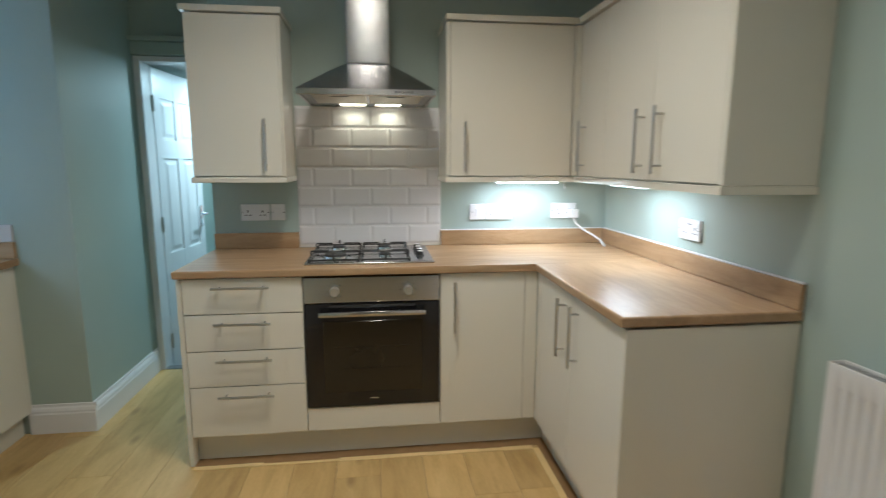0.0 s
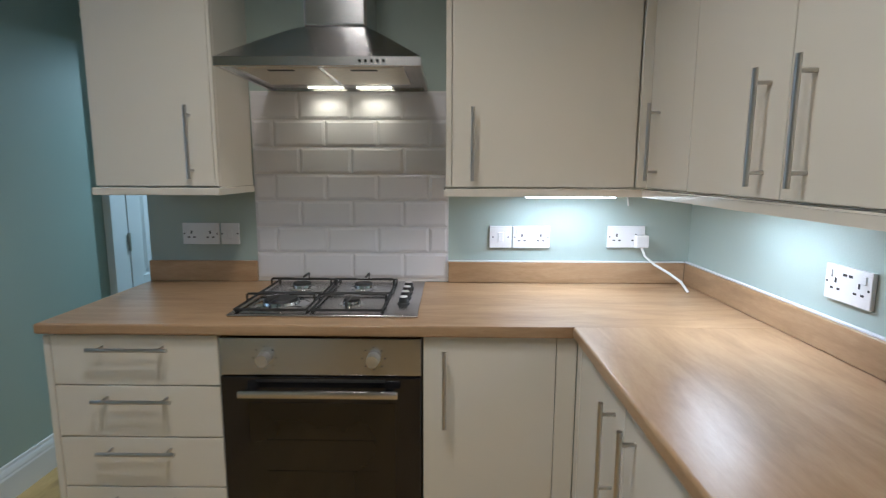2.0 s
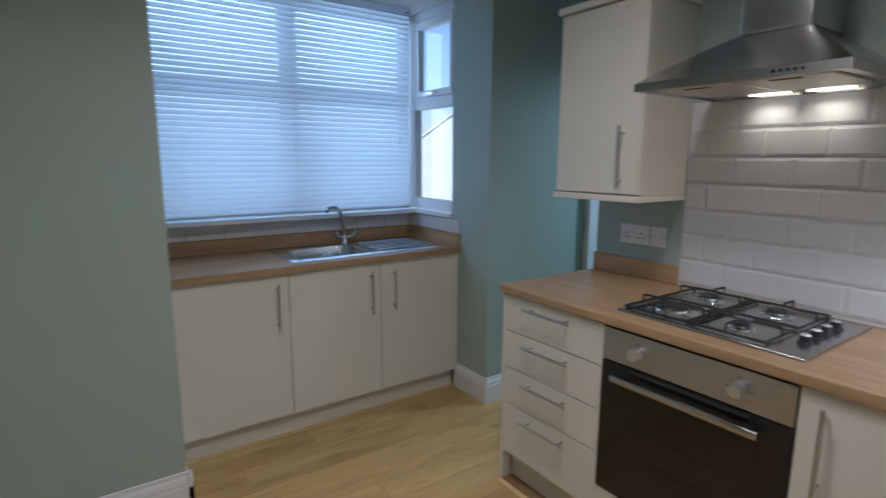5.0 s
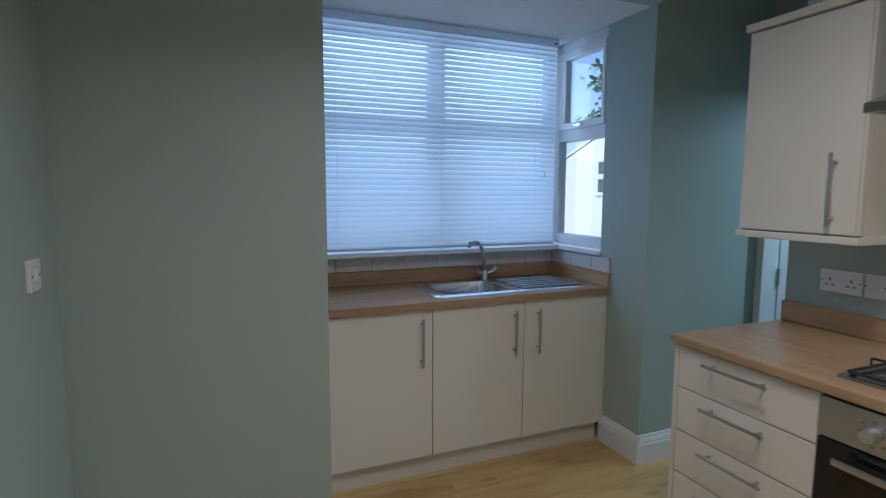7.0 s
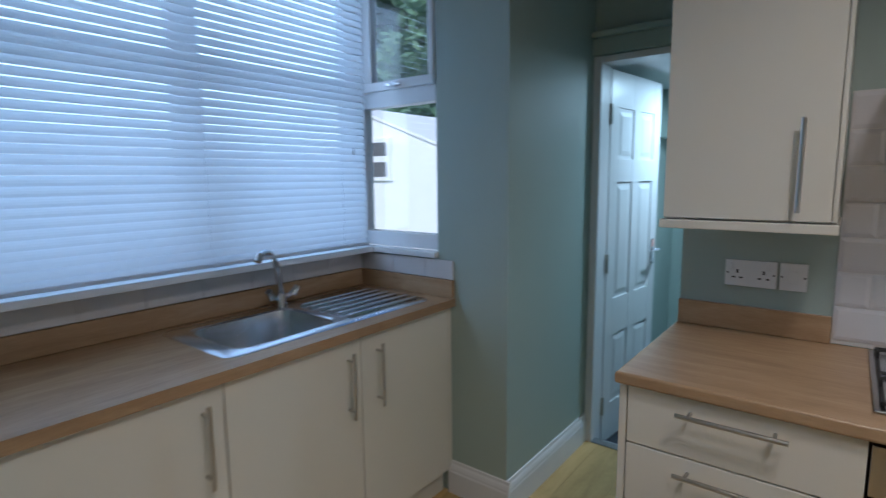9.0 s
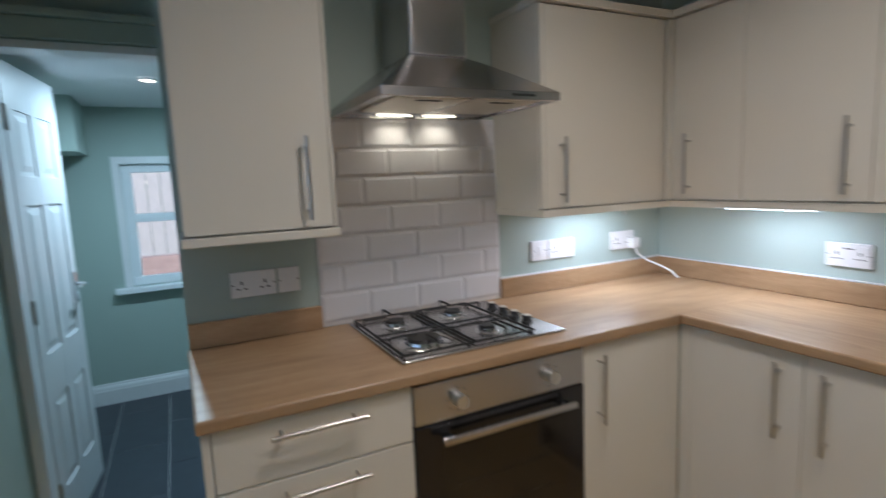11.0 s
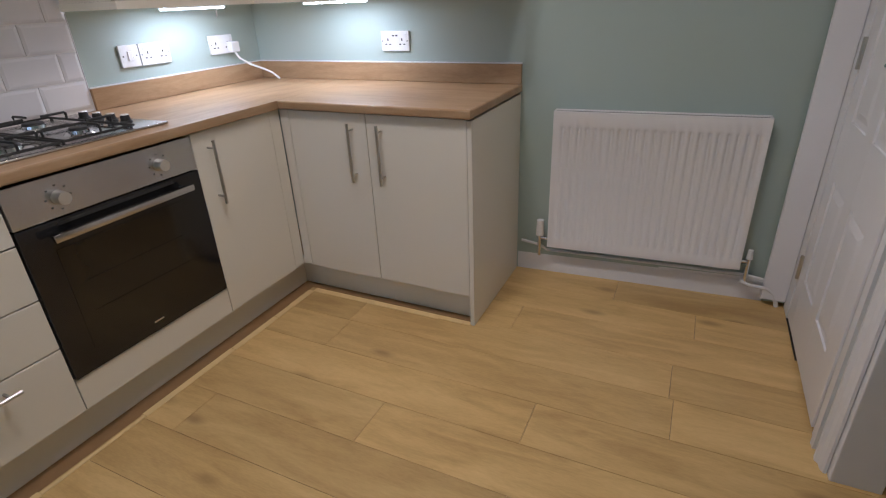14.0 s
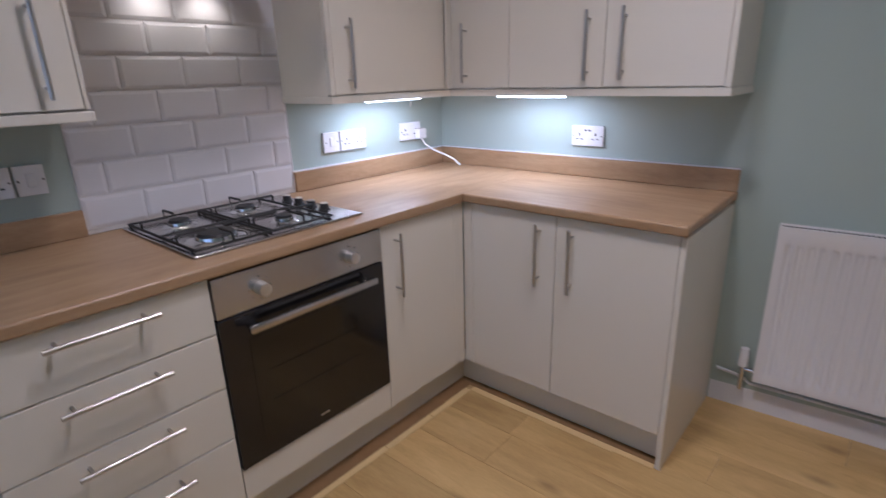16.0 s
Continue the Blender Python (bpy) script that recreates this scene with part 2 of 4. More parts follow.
def box(x0, x1, y0, y1, z0, z1, bevel=0.0, seg=1, bm=None):
    own = bmesh.new()
    bmesh.ops.create_cube(own, size=1)
    for v in own.verts:
        v.co = Vector(((x0 + x1) / 2 + v.co.x * (x1 - x0), (y0 + y1) / 2 + v.co.y * (y1 - y0), (z0 + z1) / 2 + v.co.z * (z1 - z0)))
    if bevel:
        bmesh.ops.bevel(own, geom=own.edges[:], offset=bevel, segments=seg, affect="EDGES", profile=0.6)
    if bm is None:
        return own
    return join(bm, own)


def join(bm, other):
    me = bpy.data.meshes.new("tmp")
    other.to_mesh(me)
    other.free()
    bm.from_mesh(me)
    bpy.data.meshes.remove(me)
    return bm


def cyl(p0, p1, r, seg=14, r2=None, bm=None):
    bm = bm or bmesh.new()
    p0, p1 = Vector(p0), Vector(p1)
    d = p1 - p0
    m = Matrix.Translation((p0 + p1) / 2) @ d.to_track_quat("Z", "Y").to_matrix().to_4x4()
    bmesh.ops.create_cone(bm, cap_ends=True, segments=seg, radius1=r, radius2=r if r2 is None else r2, depth=d.length, matrix=m)
    return bm


def tube(points, r, seg=8, bm=None):
    """A round tube through the points."""
    bm = bm or bmesh.new()
    pts = [Vector(p) for p in points]
    rings = []
    for i, p in enumerate(pts):
        d = (pts[min(i + 1, len(pts) - 1)] - pts[max(i - 1, 0)]).normalized()
        q = d.to_track_quat("Z", "Y")
        rings.append([bm.verts.new(p + q @ Vector((r * math.cos(a), r * math.sin(a), 0))) for a in (2 * math.pi * k / seg for k in range(seg))])
    for a, b in zip(rings, rings[1:]):
        for k in range(seg):
            bm.faces.new((a[k], a[(k + 1) % seg], b[(k + 1) % seg], b[k]))
    bm.faces.new(rings[0])
    bm.faces.new(rings[-1][::-1])
    return bm


def prism(outline, z0, z1, bevel=0.0, seg=2):
    """An upright prism over an outline in x and y."""
    bm = bmesh.new()
    low = [bm.verts.new((x, y, z0)) for x, y in outline]
    high = [bm.verts.new((x, y, z1)) for x, y in outline]
    n = len(outline)
    bm.faces.new(low[::-1])
    top = bm.faces.new(high)
    for i in range(n):
        bm.faces.new((low[i], low[(i + 1) % n], high[(i + 1) % n], high[i]))
    if bevel:
        bmesh.ops.bevel(bm, geom=list(top.edges), offset=bevel, segments=seg, affect="EDGES")
    return bm


def profile_run(p0, p1, normal, shape):
    """A moulding: a profile of (out, up) pairs carried along the floor line from p0 to p1; normal points into the room."""
    bm = bmesh.new()
    nx, ny = normal
    rings = [[bm.verts.new((p[0] + nx * o, p[1] + ny * o, p[2] + u)) for o, u in shape] for p in (p0, p1)]
    n = len(shape)
    for i in range(n):
        bm.faces.new((rings[0][i], rings[0][(i + 1) % n], rings[1][(i + 1) % n], rings[1][i]))
    bm.faces.new(rings[0])
    bm.faces.new(rings[1][::-1])
    return bm


SKIRT = [(0, 0), (0.018, 0), (0.018, 0.100), (0.015, 0.108), (0.015, 0.116), (0.011, 0.128), (0.006, 0.136), (0.005, 0.148), (0, 0.15)]


def skirting(p0, p1, normal, height=0.15):
    return setting("baseboard", profile_run(p0, p1, normal, [(o, u * height / 0.15) for o, u in SKIRT]), M_WHITE,
                   "white gloss moulded skirting board along the wall", "skirting board")


def bar_handle(parent, centre, axis, out, length=0.235):
    """A round bar handle on two posts; axis: along which it runs; out: away from its door."""
    c, a, o = Vector(centre), Vector(axis), Vector(out)
    bm = cyl(c + o * 0.034 - a * length / 2, c + o * 0.034 + a * length / 2, 0.006, 12)
    for s_ in (-1, 1):
        cyl(c + a * s_ * length * 0.38, c + o * 0.034 + a * s_ * length * 0.38, 0.0045, 10, bm=bm)
    return part("handle", bm, M_HANDLE, parent, "satin nickel bar handle", smooth=True)


# ---- structure: walls, ceilings ----
HOB, RIGHT, FRONT = 0.592, 1.325, -2.02
wall = setting("wall_north", box(-0.819, 1.5, HOB, 0.70, 0, CEIL), M_WALL, "pale green painted wall behind the cooker")
setting("wall_east", prism([(RIGHT, 0.70), (RIGHT, -0.87), (1.40, -2.0), (1.40, -2.20), (1.52, -2.20), (1.52, 0.70)], 0, CEIL), M_WALL,
        "pale green painted wall with a radiator")
setting("wall_passage_east", box(-0.70, -0.58, 0.70, 1.22, -0.08, CEIL), M_WALL, "pale green wall of the passage")
setting("wall_passage_west", box(-1.55, -1.41, 0.41, 1.22, -0.08, CEIL), M_WALL, "pale green wall beside the utility room door")
setting("wall_west_pier", box(-2.45, -1.327, FRONT, -1.19, 0, CEIL), M_WALL, "pale green wall pier beside the sink alcove")
setting("wall_alcove_side", box(-1.757, -1.55, 0.41, 0.55, 0, CEIL), M_WALL, "pale green wall beside the side window")
setting("wall_alcove_side_low", box(-2.40, -1.757, 0.41, 0.55, 0, 1.055), M_WALL, "pale green wall under the side window")
setting("wall_alcove_side_high", box(-2.40, -1.757, 0.41, 0.55, 2.32, CEIL), M_WALL, "pale green wall over the side window")
setting("wall_alcove_back", box(-2.40, -2.23, -1.19, 0.41, 0, 1.055), M_WALL, "pale green wall under the sink window")
setting("wall_alcove_back_high", box(-2.40, -2.23, -1.19, 0.41, 2.31, CEIL), M_WALL, "wall over the sink window")
setting("wall_south_left", box(-1.327, -0.42, -2.14, FRONT, 0, CEIL), M_WALL, "pale green wall beside the entrance")
setting("wall_south_over_door", box(-0.42, 1.40, -2.14, FRONT, 2.06, CEIL), M_WALL, "pale green wall over the doors")
setting("wall_south_right", box(0.50, 0.62, -2.14, FRONT - 0.02, 0, 2.06), M_WALL, "pale green wall between two doors")
setting("ceiling", box(-1.45, 1.52, -2.14, 1.22, CEIL, CEIL + 0.1), M_CEIL, "white painted kitchen ceiling", "ceiling")
setting("ceiling_alcove", box(-2.40, -1.45, -1.19, 0.41, 2.305, 2.42), M_CEIL, "white painted ceiling of the sink alcove", "ceiling")
setting("wall_alcove_beam", box(-1.45, -1.37, -1.19, 0.41, 2.305, CEIL), M_WALL, "pale green bulkhead over the sink alcove")
# hall behind the entrance
setting("wall_hall", box(-1.4, 1.4, -3.5, -3.4, 0, CEIL), M_WALL, "pale wall of the hall")
setting("wall_hall_west", box(-1.0, -0.9, -3.4, -2.14, 0, CEIL), M_WALL, "pale wall of the hall")
setting("wall_hall_east", box(0.9, 1.0, -3.4, -2.14, 0, CEIL), M_WALL, "pale wall of the hall")
setting("ceiling_hall", box(-1.0, 1.0, -3.4, -2.14, CEIL, CEIL + 0.1), M_CEIL, "white hall ceiling", "ceiling")
# utility room
RF, RC, RY = -0.08, 1.985, 3.02
setting("wall_door_over", box(-1.55, -0.58, 1.22, 1.34, 1.968, CEIL), M_WALL, "pale green wall over the utility room door")
setting("wall_door_right", box(-0.72, -0.58, 1.22, 1.34, RF, 1.968), M_WALL, "pale green wall beside the utility room door")
setting("wall_utility_west", box(-1.59, -1.47, 1.34, RY, RF, RC), M_WALL, "pale green wall of the utility room")
setting("wall_utility_east", box(0.4, 0.5, 1.34, RY, RF, RC), M_WALL, "pale green wall of the utility room")
setting("wall_utility_south", box(-0.58, 0.5, 1.22, 1.34, RF, RC), M_WALL, "pale green wall of the utility room")
WX0, WX1, WZ0, WZ1 = -1.13, -0.20, 0.74, 1.60
setting("wall_utility_low", box(-1.59, 0.5, RY, RY + 0.14, RF, WZ0), M_WALL, "pale green wall under the utility window")
setting("wall_utility_high", box(-1.59, 0.5, RY, RY + 0.14, WZ1, RC), M_WALL, "pale green wall over the utility window")
setting("wall_utility_left", box(-1.59, WX0, RY, RY + 0.14, WZ0, WZ1), M_WALL, "pale green wall beside the utility window")
setting("wall_utility_right", box(WX1, 0.5, RY, RY + 0.14, WZ0, WZ1), M_WALL, "pale green wall beside the utility window")
setting("ceiling_utility", box(-1.59, 0.5, 1.342, RY + 0.14, RC, RC + 0.1), M_CEIL, "white ceiling of the utility room", "ceiling")
setting("wall_utility_boxing", box(-1.47, -1.30, 2.55, RY, 1.66, RC), M_WALL, "pale green boxed-in pipe run under the ceiling")

# skirting boards
skirting((-1.41, 0.41, 0), (-1.41, 1.20, 0), (1, 0))
skirting((-1.70, 0.41, 0), (-1.392, 0.41, 0), (0, -1))
skirting((-1.327, -1.172, 0), (-1.327, FRONT, 0), (1, 0), 0.19)
skirting((-1.70, -1.19, 0), (-1.309, -1.19, 0), (0, 1), 0.19)
dx, dy = 0.075, -1.13
ln = math.hypot(dx, dy)
skirting((1.342, -0.86, 0), (1.409, -1.935, 0), (dy / ln, -dx / ln), 0.13)
skirting((-1.47, RY, RF), (0.4, RY, RF), (0, -1), 0.15)
skirting((-1.309, FRONT, 0), (-0.50, FRONT, 0), (0, 1), 0.19)


# ---- doors ----
def panel_door(name, at, turn, w, h, label, hinge_side=1, knob=True):
    """A six-panel door: a leaf with sunk mouldings round raised fields. Local: hinge at x = 0, leaf along +x, face at -y."""
    d = thing(name, at, label, "door", turn=turn)
    t = 0.035
    st, mid = w * 0.145, w * 0.13
    pw = (w - 2 * st - mid) / 2
    rows = [(0.21, 0.60), (0.80, 1.42), (1.54, 1.80)]
    rows = [(a * h / 1.98, b * h / 1.98) for a, b in rows]
    bm = box(0, w, 0.007, t - 0.007, 0, h)
    for x0, x1 in ((0, st), (w - st, w), (st + pw, st + pw + mid)):
        box(x0, x1, 0, t, 0, h, 0.0015, bm=bm)
    zs = [0] + [z for r in rows for z in r] + [h]
    for z0, z1 in zip(zs[::2], zs[1::2]):
        for x0 in (st, st + pw + mid):
            box(x0 - 0.001, x0 + pw + 0.001, 0.0004, t - 0.0004, z0, z1, 0.001, bm=bm)
    leaf = part("leaf", bm, M_WHITE, d, local=True)
    for x0 in (st, st + pw + mid):
        for z0, z1 in rows:
            for ya, yb, yc in ((0.007, 0.0005, 0.0), (t - 0.007, t - 0.0005, t)):
                pb = bmesh.new()
                i0, i1 = 0.018, 0.042
                outer = [pb.verts.new(c) for c in ((x0 + i0, ya, z0 + i0), (x0 + pw - i0, ya, z0 + i0), (x0 + pw - i0, ya, z1 - i0), (x0 + i0, ya, z1 - i0))]
                inner = [pb.verts.new(c) for c in ((x0 + i1, yb, z0 + i1), (x0 + pw - i1, yb, z0 + i1), (x0 + pw - i1, yb, z1 - i1), (x0 + i1, yb, z1 - i1))]
                pb.faces.new(inner)
                for k in range(4):
                    pb.faces.new((outer[k], outer[(k + 1) % 4], inner[(k + 1) % 4], inner[k]))
                part("panel", pb, M_WHITE, d, local=True)
    if knob:
        for sgn, y0 in ((-1, 0.0), (1, t)):
            hb = box(w - 0.075, w - 0.035, min(y0, y0 + sgn * 0.008), max(y0, y0 + sgn * 0.008), 0.93 * h / 1.98, 1.08 * h / 1.98, 0.003)
            cyl((w - 0.055, y0, 1.02 * h / 1.98), (w - 0.055, y0 + sgn * 0.05, 1.02 * h / 1.98), 0.008, bm=hb)
            cyl((w - 0.055, y0 + sgn * 0.045, 1.02 * h / 1.98), (w - 0.165, y0 + sgn * 0.05, 1.02 * h / 1.98), 0.008, r2=0.006, bm=hb)
            part("lever_handle", hb, M_CHROME, d, "chrome lever handle", local=True, smooth=True)
    for z in (0.22, 1.0, 1.76):
        hb = box(-0.012, 0.002, -0.004, 0.03, z * h / 1.98 - 0.05, z * h / 1.98 + 0.05, 0.002)
        cyl((-0.006, -0.006, z * h / 1.98 - 0.05), (-0.006, -0.006, z * h / 1.98 + 0.05), 0.006, bm=hb)
        part("hinge", hb, M_HANDLE, d, "steel butt hinge", local=True)
    return d


panel_door("door_utility", (-1.362, 1.335, RF + 0.01), 84, 0.63, 2.0, "white six-panel door standing open into the utility room")
bm = box(-1.405, -1.365, 1.20, 1.33, RF, 1.968, 0.002)
box(-0.72, -0.69, 1.20, 1.33, RF, 1.968, 0.002, bm=bm)
box(-1.365, -0.72, 1.205, 1.33, 1.938, 1.968, 0.002, bm=bm)
setting("door_frame_utility", bm, M_WHITE, "white painted door frame of the utility room", "door frame")
bm = box(-1.409, -0.705, 1.185, 1.218, 1.973, 2.048, 0.004, 2)
box(-1.409, -0.703, 1.165, 1.218, 2.050, 2.078, 0.006, 2, bm=bm)
setting("trim_utility_door_head", bm, M_WALL, "green painted moulding over the utility room door", "moulding")
setting("trim_threshold", box(-1.365, -0.72, 1.19, 1.25, -0.02, 0.008, 0.004), M_STEEL_H, "metal threshold strip", "threshold")

panel_door("door_cupboard", (1.272, FRONT - 0.002, 0.012), 180, 0.66, 2.0, "white six-panel door, closed, beside the radiator", knob=True)


def architrave(name, x0, x1, y0, z1, label):
    """An upright moulded casing, thicker at its outer edge."""
    sh = [(x0, y0), (x0, y0 + 0.022), (x0 + (x1 - x0) * 0.3, y0 + 0.024), (x0 + (x1 - x0) * 0.45, y0 + 0.016), (x0 + (x1 - x0) * 0.8, y0 + 0.014), (x1, y0 + 0.008), (x1, y0)]
    return setting(name, prism(sh, 0, z1), M_WHITE, label, "architrave")


architrave("trim_cupboard_architrave", 0.53, 0.612, FRONT - 0.019, 2.10, "white moulded architrave beside the cupboard door")
architrave("trim_entrance_architrave", 0.50, 0.44, FRONT - 0.019, 2.10, "white moulded architrave of the entrance")
setting("door_frame_entrance", box(0.415, 0.499, -2.16, FRONT - 0.021, 0, 2.06, 0.002), M_WHITE, "white painted door lining of the entrance", "door frame")
setting("door_frame_entrance_left", box(-0.46, -0.421, -2.16, FRONT + 0.01, 0, 2.06, 0.002), M_WHITE, "white painted door lining of the entrance", "door frame")
setting("trim_corner_board", box(1.352, 1.374, -2.018, -1.925, 0.03, 2.1, 0.003), M_WHITE, "white painted upright board in the corner", "architrave")
setting("door_frame_cupboard", box(1.277, 1.372, -2.07, FRONT + 0.001, 0, 2.06, 0.002), M_WHITE, "white painted frame of the cupboard door", "door frame")
setting("wall_behind_cupboard", box(0.5, 1.5, -2.2, -2.10, 0, 2.06), M_WALL, "wall behind the cupboard door")


# ---- kitchen units ----
TOP, UNDER, PLINTH = 0.889, 0.856, 0.134


def front(name, parent, x0, x1, z0, z1, y=0.0, label=""):
    return part(name, box(x0, x1, y, y + 0.018, z0, z1, 0.0025, 2), M_CREAM, parent, label)


def front_x(name, parent, y0, y1, z0, z1, x, sgn=1, label=""):
    """A front in a plane of constant x, its board behind x by sgn."""
    return part(name, box(min(x, x + sgn * 0.018), max(x, x + sgn * 0.018), y0, y1, z0, z1, 0.0025, 2), M_CREAM, parent, label)


u = thing("drawer_unit", (-0.55, 0.3, 0), "cream gloss base unit of four drawers beside the cooker", "drawer unit")
part("carcass", box(-0.797, -0.301, 0.019, 0.585, PLINTH + 0.004, 0.848), M_CREAM_MATT, u)
part("end_panel", box(-0.818, -0.799, -0.001, 0.588, 0, 0.849, 0.0015), M_CREAM, u, "cream end panel")
for z0, z1 in ((0.697, 0.851), (0.533, 0.693), (0.370, 0.529), (0.138, 0.366)):
    f = front("drawer_front", u, -0.796, -0.3015, z0, z1)
    bar_handle(f, (-0.553, 0, z1 - 0.036), (1, 0, 0), (0, -1, 0))

u = thing("base_cabinet", (0.5, 0.3, 0), "cream gloss base cabinet with one door beside the oven", "cabinet")
part("carcass", box(0.301, 0.752, 0.019, 0.585, PLINTH + 0.004, 0.848), M_CREAM_MATT, u)
f = front("door", u, 0.302, 0.690, 0.138, 0.851)
bar_handle(f, (0.364, 0, 0.70), (0, 0, 1), (0, -1, 0))
part("corner_post", box(0.692, 0.752, 0.001, 0.019, 0.138, 0.851, 0.002), M_CREAM, u, "cream corner post")

u = thing("base_cabinet", (1.0, -0.4, 0), "cream gloss double-door base cabinet at the end of the run", "cabinet")
part("carcass", box(0.771, 1.318, -0.838, -0.002, PLINTH + 0.004, 0.848), M_CREAM_MATT, u)
part("corner_post", box(0.752, 0.770, -0.046, -0.001, 0.138, 0.851, 0.002), M_CREAM, u, "cream corner post")
for y0, y1, hy in ((-0.418, -0.048, -0.354), (-0.838, -0.421, -0.486)):
    f = front_x("door", u, y0, y1, 0.138, 0.851, 0.752)
    bar_handle(f, (0.752, hy, 0.70), (0, 0, 1), (-1, 0, 0))
part("end_panel", box(0.751, 1.321, -0.858, -0.8395, 0, 0.849, 0.0015), M_CREAM, u, "cream end panel")

tagged(part("plinth", box(-0.797, 0.812, 0.058, 0.074, 0.001, PLINTH, 0.001), M_CREAM_MATT), "cream plinth board under the cooker run", "plinth", kind="structure")
tagged(part("plinth", box(0.8125, 0.829, -0.838, 0.074, 0.001, PLINTH, 0.001), M_CREAM_MATT), "cream plinth board under the side run", "plinth", kind="structure")

# bare strip of subfloor left open along the plinths, its brown deepened by painted shade, with a pale ragged bead where
# the boards stop
bm = box(-0.797, 0.812, -0.008, 0.0575, -0.004, 0.0012)
box(0.771, 0.812, -0.838, -0.0085, -0.004, 0.0012, bm=bm)
tagged(part("trim_floor_gap", bm, M_SUBFLOOR), "bare brown strip of floor along the plinth, darkened for shade", "floor strip", kind="structure")
rag = random.Random(5)
bm = bmesh.new()
x = -0.797
while x < 0.742:
    x1 = min(x + rag.uniform(0.10, 0.42), 0.742)
    lo = -0.035 + rag.uniform(-0.006, 0.006)
    box(x, x1 - 0.002, lo, -0.0085 + rag.uniform(-0.009, 0.003), -0.004, 0.0035 + rag.uniform(-0.001, 0.0015), 0.001, bm=bm)
    x = x1
y = -0.034
while y > -0.835:
    y1 = max(y - rag.uniform(0.12, 0.4), -0.838)
    box(0.744 + rag.uniform(-0.004, 0.004), 0.7705, y1 + 0.002, y, -0.004, 0.0035 + rag.uniform(-0.001, 0.0015), 0.001, bm=bm)
    y = y1
tagged(part("trim_floor_bead", bm, M_BEAD), "pale oak bead where the floorboards stop", "floor bead", kind="structure")

# worktop: two lengths with a cut for the hob
w = thing("worktop", (0.2, 0.3, UNDER), "oak-effect laminate worktop in an L shape on cream units", "worktop")


def slab_run(outline, soft, material):
    """One length of worktop, with its free upper and lower edges rounded."""
    slab = prism(outline, UNDER, TOP)
    edge = [e for e in slab.edges if abs(e.verts[0].co.z - e.verts[1].co.z) < 1e-5 and soft((e.verts[0].co + e.verts[1].co) / 2)]
    bmesh.ops.bevel(slab, geom=edge, offset=0.007, segments=3, affect="EDGES", profile=0.5)
    return part("slab", slab, material, w)


slab_run([(-0.826, -0.018), (0.7315, -0.018), (1.321, -0.018), (1.321, 0.588), (-0.826, 0.588)], lambda c: c.x < -0.82 or (c.y < 0 and c.x < 0.5), M_TOP)
slab_run([(0.732, -0.862), (1.321, -0.862), (1.321, -0.0185), (0.732, -0.0185)], lambda c: c.y < -0.86 or c.x < 0.74, M_TOP_Y)
for nm, c, mm in (("upstand", (-0.819, -0.388, 0.572, 0.590, TOP + 0.001, 0.972), M_TOP), ("upstand", (0.374, 1.304, 0.572, 0.590, TOP + 0.001, 0.972), M_TOP),
                  ("upstand", (1.305, 1.323, -0.861, 0.590, TOP + 0.001, 0.972), M_TOP_Y)):
    tagged(part(nm, box(*c, 0.002), mm), "oak-effect laminate upstand against the wall", "upstand", kind="structure")
tagged(part("trim_sealant", box(0.374, 1.304, 0.578, 0.5915, 0.9725, 0.977, 0.001), M_WHITE), "white sealant line over the upstand", "sealant", kind="structure")
tagged(part("trim_sealant", box(1.311, 1.3245, -0.861, 0.590, 0.9725, 0.977, 0.001), M_WHITE), "white sealant line over the upstand", "sealant", kind="structure")


# ---- oven ----
o = thing("oven", (0, 0.3, 0.25), "built-in electric oven with steel panel and black glass door", "oven")
part("body", box(-0.296, 0.296, 0.022, 0.56, 0.252, 0.845), M_BLACK, o)
part("control_panel", box(-0.2965, 0.2965, -0.004, 0.021, 0.733, 0.846, 0.002, 2), M_STEEL_H, o, "brushed steel control panel")
dr = part("door", box(-0.2965, 0.2965, -0.006, 0.021, 0.250, 0.729, 0.003, 2), M_BLACK, o, "black glass oven door")
part("window", box(-0.218, 0.218, -0.0075, -0.0062, 0.318, 0.648, 0.0005), M_OVEN_IN, dr, "smoked glass window")
for z in (0.43, 0.53):
    part("shelf_rail", cyl((-0.17, -0.0085, z), (0.17, -0.0085, z), 0.0012, 6), M_OVEN_IN, dr)
hb = box(-0.232, 0.232, -0.052, -0.036, 0.680, 0.702, 0.005, 2)
for hx in (-0.205, 0.205):
    box(hx - 0.012, hx + 0.012, -0.040, -0.005, 0.682, 0.698, 0.003, bm=hb)
part("handle", hb, M_STEEL_H, dr, "steel bar handle", smooth=True)
part("vent", box(-0.19, 0.19, -0.0072, -0.006, 0.712, 0.722, 0.0003), M_DARK, dr)
for kx in (-0.163, 0.157):
    kb = cyl((kx, -0.004, 0.786), (kx, -0.012, 0.786), 0.020, 24, 0.020)
    cyl((kx, -0.012, 0.786), (kx, -0.036, 0.786), 0.0195, 24, 0.018, bm=kb)
    kn = part("knob", kb, M_KNOB, o, "satin metal control knob", smooth=True)
    for a in range(8):
        ang = math.tau * a / 8
        px, pz = kx + 0.034 * math.cos(ang), 0.786 + 0.034 * math.sin(ang)
        part("mark", box(px - 0.003, px + 0.003, -0.0046, -0.0039, pz - 0.002, pz + 0.002), M_SILVER, kn)
part("badge", box(-0.018, 0.018, -0.0068, -0.006, 0.283, 0.288), M_HANDLE, dr)
